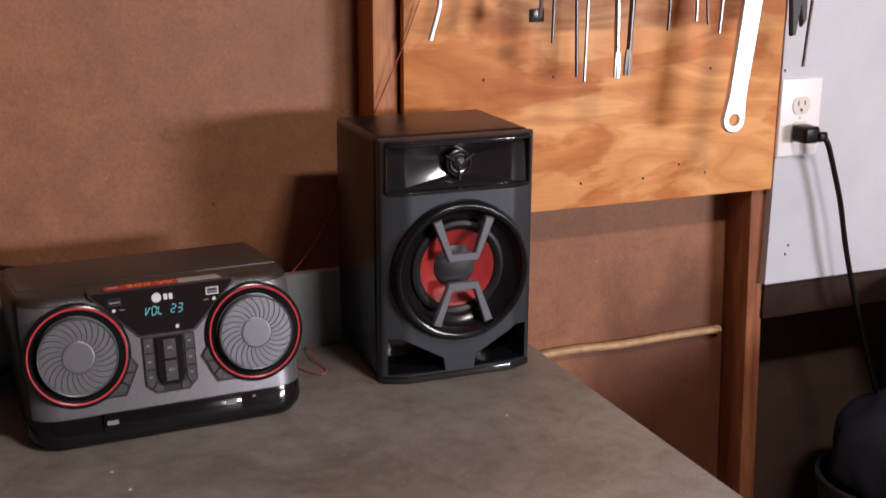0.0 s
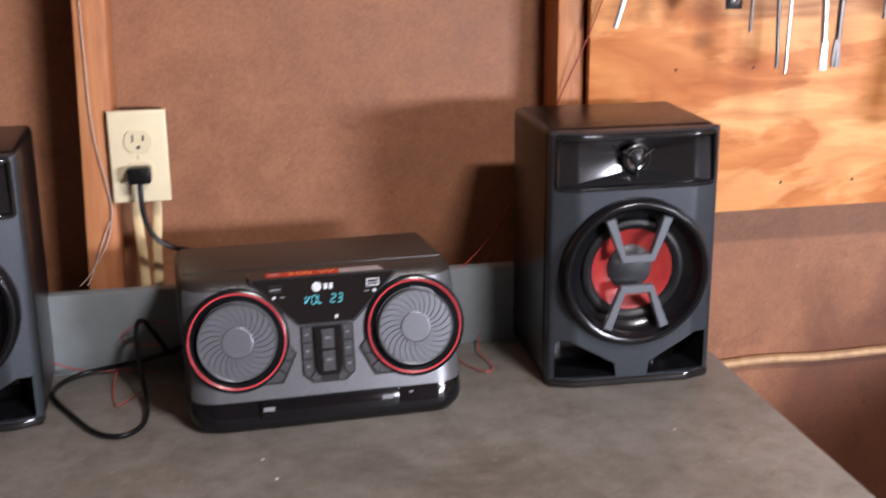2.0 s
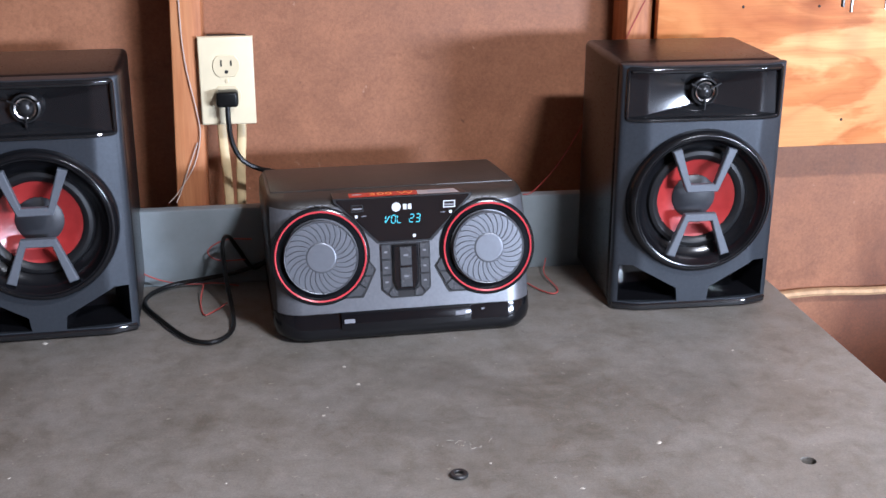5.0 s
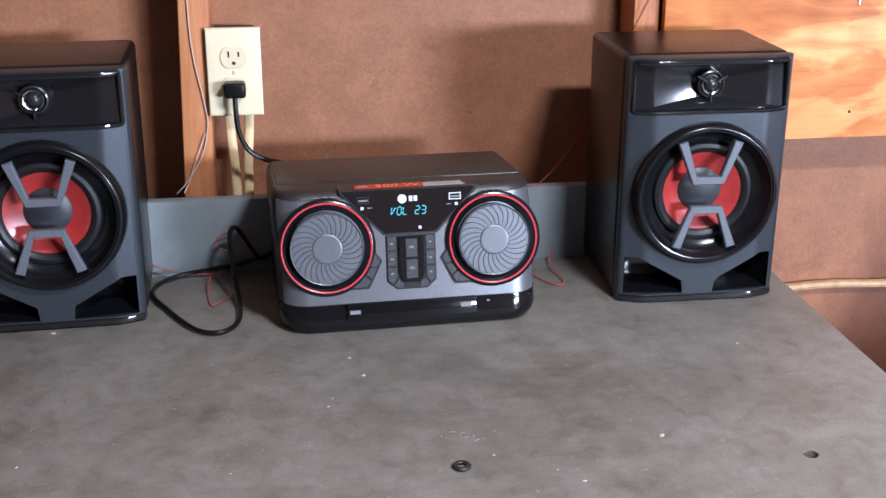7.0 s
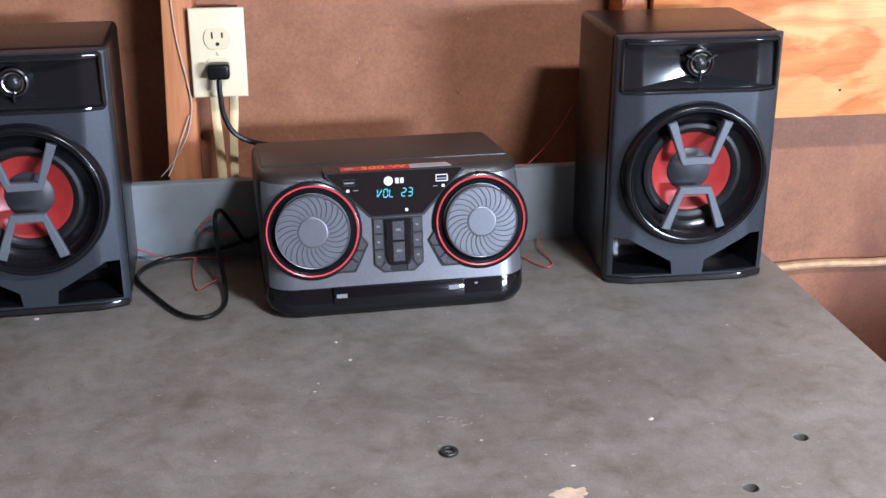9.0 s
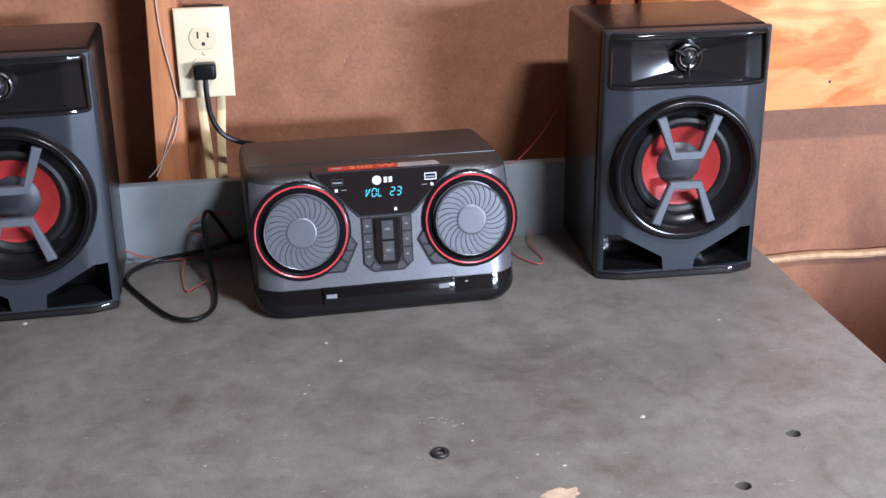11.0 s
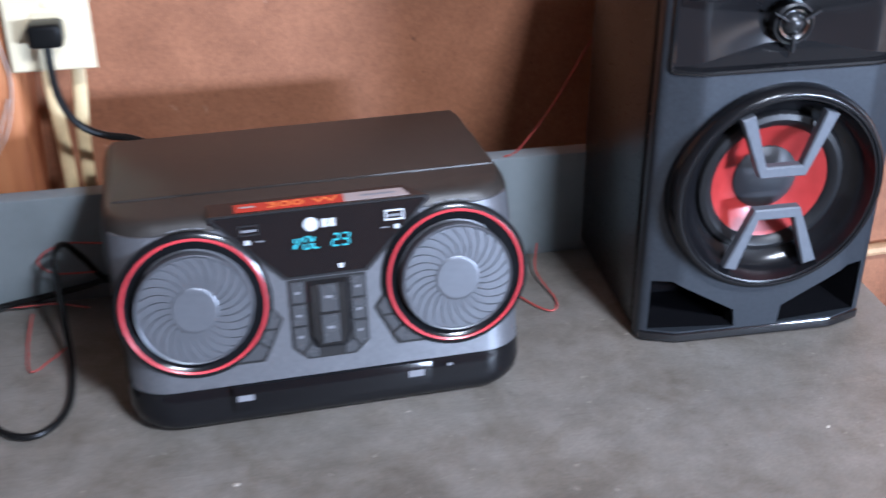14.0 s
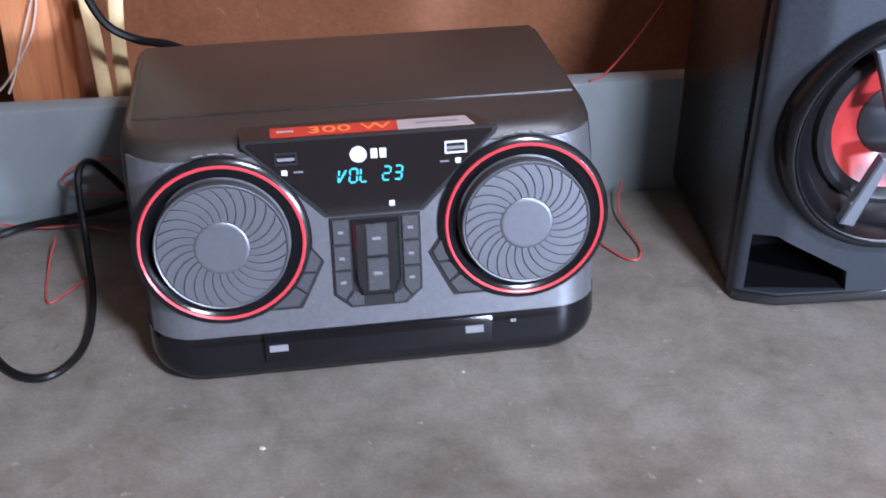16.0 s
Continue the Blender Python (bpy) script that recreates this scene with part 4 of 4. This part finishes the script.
# ---- wall outlets ----
def outlet(x0, z0, w, h, yf, material, face, label, depth):
    ot = thing("wall_outlet", (x0 + w / 2, yf, z0 + h / 2), label, "outlet", "wall outlets")
    bm = box(-w / 2, w / 2, 0.0, 0.0065, -h / 2, h / 2, 0.0)
    bmesh.ops.bevel(bm, geom=[e for e in bm.edges if all(v.co.y < 0.003 for v in e.verts)], offset=0.003, segments=3, affect="EDGES", profile=0.5)
    part("cover_plate", bm, material, ot)
    part("outlet_box", box(-0.026, 0.026, 0.0068, depth, -0.046, 0.046), SLOT, ot, "dark box behind the plate")
    for s in (1, -1):
        cz = s * 0.0195
        pts = []
        for k in range(28):
            a = 2 * math.pi * k / 28
            pts.append((0.0172 * math.cos(a), max(-0.0138, min(0.0138, 0.0172 * math.sin(a)))))
        rec = part("receptacle", prism([(a, b + cz) for a, b in pts], 0.002, -0.0016, bevel=0.0005), face, ot)
        for sx, sh in ((-0.0063, 0.0042), (0.0063, 0.0034)):
            part("slot", box(sx - 0.0011, sx + 0.0011, -0.0019, 0.0, cz + 0.004 - sh, cz + 0.004 + sh), SLOT, rec, "dark blade slot")
        part("ground_hole", lathe([(0, -0.0019), (0.0024, -0.0019), (0.0024, 0), (0, 0)], lambda a, b, d, cz=cz: (a, d, cz - 0.0072 + b), 14), SLOT, rec, "dark round hole")
    part("screw", lathe([(0, -0.0016), (0.002, -0.0014), (0.0028, 0)], lambda a, b, d: (a, d, b), 14), face, ot)
    return ot


outlet(0.0235, 1.109, 0.070, 0.1145, 1.5705, IVORY, IVORY_DARK, "ivory two-socket wall outlet beside the stud", 0.09)
outlet(1.2765, 1.0955, 0.080, 0.126, 1.5905, WHITE_PLASTIC, PALE_SOCKET, "white two-socket wall outlet with pale sockets", 0.012)

# cream cables from the ivory outlet down behind the backsplash
for cx, dx in ((0.047, 0.006), (0.074, -0.007)):
    solo("house_cable", tube([(cx, 1.612, 1.125), (cx + dx * 0.2, 1.606, 1.08), (cx + dx * 0.7, 1.604, 1.03), (cx + dx, 1.606, 0.93)], 0.0062, 10, 0.55, 8), CREAM, "flat cream house cable below the ivory outlet", "cable", "cream cables")

# stereo's power cord: plug in the lower ivory socket, then down behind the unit
cord = thing("power_cord", (0, 0, 0), "black power cord plugged into the ivory outlet", "cord")
part("plug", box(0.0440, 0.0720, 1.547, 1.5695, 1.1365, 1.1565, 0.004, 3), CORD, cord, "black moulded plug")
part("cable", tube([(0.058, 1.553, 1.140), (0.058, 1.552, 1.118), (0.061, 1.553, 1.090), (0.072, 1.556, 1.066), (0.092, 1.560, 1.052), (0.118, 1.565, 1.043), (0.15, 1.568, 1.02), (0.16, 1.555, 0.98)], 0.0034, 8, 1.0, 10), CORD, cord)
solo("power_cord", tube([(0.130, 1.541, 0.960), (0.100, 1.535, 0.935), (0.080, 1.528, 0.925), (0.062, 1.520, 0.955), (0.050, 1.505, 0.978), (0.043, 1.490, 0.972), (0.046, 1.465, 0.935), (0.053, 1.420, 0.909), (0.053, 1.370, 0.9055), (0.038, 1.343, 0.9045), (0.018, 1.340, 0.9045), (-0.004, 1.360, 0.9045), (-0.034, 1.415, 0.9045), (-0.056, 1.465, 0.905), (-0.052, 1.500, 0.906), (-0.025, 1.525, 0.908), (0.020, 1.533, 0.912), (0.062, 1.537, 0.918), (0.095, 1.541, 0.928)], 0.0029, 8, 1.0, 8), CORD, "black power cord looped on the bench beside the stereo", "cord")
RW = 0.0009
for pts, label in (
        ([(-0.070, 1.536, 0.925), (-0.040, 1.532, 0.912), (-0.005, 1.530, 0.906), (0.030, 1.530, 0.9055), (0.060, 1.520, 0.904)], "thin dark red speaker wire along the backsplash"),
        ([(0.080, 1.520, 0.968), (0.045, 1.530, 0.965), (0.022, 1.532, 0.950), (0.035, 1.528, 0.938), (0.070, 1.520, 0.940)], "thin dark red speaker wire curled beside the stereo"),
        ([(0.015, 1.500, 0.915), (0.012, 1.470, 0.903), (0.018, 1.430, 0.902), (0.034, 1.444, 0.903), (0.046, 1.452, 0.908)], "thin red speaker wire end on the bench"),
        ([(0.447, 1.548, 1.0038), (0.464, 1.560, 1.0046), (0.507, 1.600, 1.029), (0.541, 1.620, 1.071), (0.575, 1.612, 1.140), (0.601, 1.606, 1.208), (0.634, 1.594, 1.289), (0.662, 1.590, 1.362)], "thin red speaker wire running up the wall to the rack"),
        ([(0.425, 1.520, 0.904), (0.445, 1.462, 0.9022), (0.464, 1.436, 0.9022), (0.474, 1.452, 0.9024), (0.468, 1.500, 0.906), (0.478, 1.535, 0.915)], "thin red speaker wire looped beside the loudspeaker")):
    solo("speaker_wire", tube(pts, RW, 6, 1.0, 8), WIRE_RED, label, "wire", "speaker wires")
for pts, label in (
        ([(0.004, 1.577, 1.60), (0.004, 1.577, 1.30), (0.006, 1.577, 1.20), (0.017, 1.5765, 1.13), (0.020, 1.5765, 1.095), (0.010, 1.577, 1.055), (-0.012, 1.576, 1.020), (-0.026, 1.578, 1.004)], "thin white wire hanging down the stud"),
        ([(0.016, 1.5765, 1.085), (0.000, 1.5765, 1.045), (-0.010, 1.576, 1.018), (-0.016, 1.572, 1.006)], "thin white wire end at the stud")):
    solo("bell_wire", tube(pts, 0.0008, 6, 1.0, 8), WIRE_WHITE, label, "wire", "white wires")

# black cord hanging from the white outlet
cord2 = thing("power_cord", (0, 0, 0), "black power cord hanging from the white outlet", "cord")
part("plug", join(box(1.299, 1.329, 1.553, 1.5885, 1.122, 1.149, 0.005, 3), box(1.324, 1.342, 1.549, 1.562, 1.124, 1.140, 0.004, 3)), CORD, cord2, "black moulded plug")
part("cable", tube([(1.330, 1.556, 1.133), (1.342, 1.552, 1.124), (1.354, 1.55, 1.092), (1.378, 1.55, 1.025), (1.398, 1.55, 0.95), (1.420, 1.55, 0.881), (1.450, 1.55, 0.80), (1.481, 1.55, 0.72), (1.526, 1.55, 0.596), (1.56, 1.55, 0.42)], 0.0047, 8, 1.0, 8), CORD, cord2)

# lamp hung under the ceiling, above the viewer
shop = thing("ceiling_lamp", (0.90, 0.0, 2.42), "short white lamp hung under the ceiling", "ceiling light")
part("housing", box(-0.20, 0.20, -0.085, 0.085, 0.012, 0.07, 0.006), WHITE_PLASTIC, shop)
for hx in (-1, 1):
    part("end_cap", box(hx * 0.205 - 0.0045, hx * 0.205 + 0.0045, -0.088, 0.088, 0.008, 0.074, 0.002), CHARCOAL, shop)
    part("hanger", box(hx * 0.15 - 0.006, hx * 0.15 + 0.006, -0.006, 0.006, 0.0705, 0.1795), STEEL, shop)

# ---- tool rack ----
rack = thing("tool_rack", (0, 0, 0), "red plastic tool rack screwed to the plywood", "tool rack")
part("back_panel", prism([(1.597, 1.372), (1.590, 1.368), (1.582, 1.370), (1.582, 1.374), (1.592, 1.379), (1.592, 1.52), (1.597, 1.52)], 0.625, 1.262, lambda a, b, d: (d, a, b)), RACK, rack, "red plastic back panel")
slots = [prism([(sx - 0.008, 1.44), (sx + 0.008, 1.44), (sx + 0.008, 1.55), (sx - 0.008, 1.55)], 1.35, 1.45, lambda a, b, d: (a, b, d)) for sx in (0.672, 0.706, 0.740, 0.774)]
part("shelf", carve("shelf", box(0.640, 1.262, 1.487, 1.591, 1.390, 1.3965, 0.0015), slots, RACK), RACK, rack, "red slotted shelf")
part("front_lip", box(0.792, 1.262, 1.480, 1.4865, 1.390, 1.4035, 0.0015), RACK, rack, "red front lip")
for bx in (0.628, 0.905, 1.255):
    part("bracket", prism([(1.591, 1.372), (1.500, 1.389), (1.591, 1.389)], bx, bx + 0.005, lambda a, b, d: (d, a, b)), RACK, rack)
for sx in (0.655, 0.689, 0.723, 0.757):
    part("tooth", box(sx - 0.0075, sx + 0.0075, 1.478, 1.4865, 1.3905, 1.4045, 0.002), RACK, rack)


def screwdriver(x0, z_tip, x_tip, r, material, handle, label, y0=1.505, blade=0.0):
    sd = thing("screwdriver", (0, 0, 0), label, "screwdriver", "tools in the rack")
    bm = tube([(x0, y0, 1.4045), (x0 + (x_tip - x0) * 0.5, y0 - 0.003, (1.4045 + z_tip) / 2), (x_tip, y0 - 0.006, z_tip)], r, 10, 1.0, 4)
    if blade:
        bm = join(bm, prism([(x_tip - r * 0.9, z_tip + 0.035), (x_tip + r * 0.9, z_tip + 0.035), (x_tip + blade, z_tip + 0.014), (x_tip + blade, z_tip), (x_tip - blade, z_tip), (x_tip - blade, z_tip + 0.014)], y0 - 0.0085, y0 - 0.0045))
    part("shaft", bm, material, sd, "steel shaft")
    part("handle", lathe([(0, 1.398), (r + 0.002, 1.398), (0.008, 1.404), (0.0115, 1.414), (0.0095, 1.43), (0.0125, 1.45), (0.0125, 1.485), (0.008, 1.495), (0, 1.496)], lambda a, b, d: (x0 + a, y0 + b, d), 10), handle, sd, "coloured handle")


screwdriver(0.821, 1.303, 0.816, 0.0023, DARK_STEEL, YELLOW_HANDLE, "thin dark screwdriver with a yellow handle")
screwdriver(0.853, 1.256, 0.855, 0.0026, DARK_STEEL, CHARCOAL, "long dark screwdriver with a black handle")
screwdriver(0.873, 1.249, 0.867, 0.0022, STEEL, BLUE_HANDLE, "long thin screwdriver with a blue handle")
screwdriver(0.917, 1.252, 0.918, 0.0042, STEEL, RED_HANDLE, "thick bright flat screwdriver with a red handle", blade=0.0045)
screwdriver(0.944, 1.255, 0.935, 0.0040, DARK_STEEL, CHARCOAL, "thick worn flat screwdriver with a black handle", blade=0.0055)
screwdriver(0.966, 1.337, 0.956, 0.0019, DARK_STEEL, BLUE_HANDLE, "short dark screwdriver with a blue handle", 1.53)
screwdriver(1.004, 1.314, 0.998, 0.0023, DARK_STEEL, YELLOW_HANDLE, "dark screwdriver with a yellow handle")
screwdriver(1.047, 1.326, 1.044, 0.0022, STEEL, CHARCOAL, "bright short screwdriver with a black handle")
screwdriver(1.094, 1.308, 1.084, 0.0023, STEEL, YELLOW_HANDLE, "slim steel screwdriver with a yellow handle")
screwdriver(1.075, 1.318, 1.082, 0.0019, DARK_STEEL, CHARCOAL, "thin dark screwdriver with a black handle", 1.53)
screwdriver(1.262, 1.252, 1.246, 0.0026, DARK_STEEL, CHARCOAL, "dark steel screwdriver hanging at the rack's end", 1.515)
screwdriver(0.885, 1.366, 0.885, 0.0022, DARK_STEEL, RED_HANDLE, "stubby dark screwdriver with a red handle", 1.55)
solo("offset_driver", tube([(0.648, 1.503, 1.400), (0.648, 1.503, 1.385), (0.652, 1.500, 1.362), (0.648, 1.498, 1.345), (0.638, 1.497, 1.313)], 0.0034, 8, 0.6, 6), STEEL, "bent bright steel pick hanging in the rack", "tool", "tools in the rack")
brush = thing("scraper", (0, 0, 0), "small scraper with a square black end in the rack", "scraper", "tools in the rack")
part("shaft", tube([(0.803, 1.505, 1.402), (0.801, 1.503, 1.37), (0.798, 1.502, 1.338)], 0.0030, 8, 1.0, 4), STEEL, brush)
part("blade", box(0.789, 0.811, 1.515, 1.518, 1.330, 1.348, 0.001), SATIN, brush, "square black blade")

# flat wrench hanging from the lip by its open end
wr = []
for k in range(17):
    a = radians(180 + 180 * k / 16)
    wr.append((0.0195 * math.cos(a), 0.0195 * math.sin(a)))
wr += [(0.0155, 0.035), (0.0165, 0.24), (-0.0165, 0.24), (-0.0155, 0.035)]
wm = carve("wrench", prism(wr, 1.494, 1.4865, bevel=0.0018), [lathe([(0, 1.45), (0.0095, 1.45), (0.0095, 1.52), (0, 1.52)], lambda a, b, d: (a, d, b), 28)], WRENCH)
wo = tagged(new("wrench", wm), "flat bright steel wrench with a hole, hanging from the rack", "wrench", "tools in the rack")
wo.matrix_world = pose(1.112, 0, 1.183, 0, 6.5, 0)

# pliers at the rack's end
pl = thing("pliers", (0, 0, 0), "dark steel pliers hanging at the rack's end", "pliers", "tools in the rack")
part("handle", prism([(1.196, 1.41), (1.212, 1.41), (1.222, 1.36), (1.214, 1.302), (1.206, 1.300), (1.200, 1.36)], 1.498, 1.490, bevel=0.002), CHARCOAL, pl)
part("handle", prism([(1.214, 1.41), (1.228, 1.41), (1.238, 1.36), (1.240, 1.322), (1.232, 1.312), (1.222, 1.36)], 1.508, 1.500, bevel=0.002), CHARCOAL, pl)

# ---- dim corner below the white panel ----
binn = thing("waste_bin", (1.535, 1.525, 0), "charcoal plastic bin standing on the floor by the wall", "bin")
part("tub", lathe([(0, 0.0), (0.10, 0.0), (0.125, 0.49), (0.131, 0.50), (0.133, 0.515), (0.126, 0.518), (0.120, 0.49), (0.097, 0.012), (0, 0.012)], lambda a, b, d: (a, b, d), 32), CHARCOAL, binn)
bag = bmesh.new()
bmesh.ops.create_icosphere(bag, subdivisions=4, radius=1)
for v in bag.verts:
    p = v.co.copy()
    k = 1 + 0.16 * noise.noise(p * 1.8) + 0.05 * noise.noise(p * 6)
    v.co = Vector((p.x * 0.115 * k, p.y * 0.10 * k, p.z * (0.13 if p.z > 0 else 0.10) * k))
bo = solo("cloth", bag, NAVY, "crumpled dark navy cloth stuffed in the bin", "cloth")
bo.matrix_world = pose(1.535, 1.525, 0.56)

# side bench out of view, extended far forward to block low window light
side = thing("shading_side_bench", (0, 0, 0), "dark side bench with a worn top below the white panel, run forward unseen to shade the wall", "bench")
part("bench_top", box(1.56, 3.5, 0.06, 1.594, 0.842, 0.870, 0.004), TWIG, side, "worn wooden top")
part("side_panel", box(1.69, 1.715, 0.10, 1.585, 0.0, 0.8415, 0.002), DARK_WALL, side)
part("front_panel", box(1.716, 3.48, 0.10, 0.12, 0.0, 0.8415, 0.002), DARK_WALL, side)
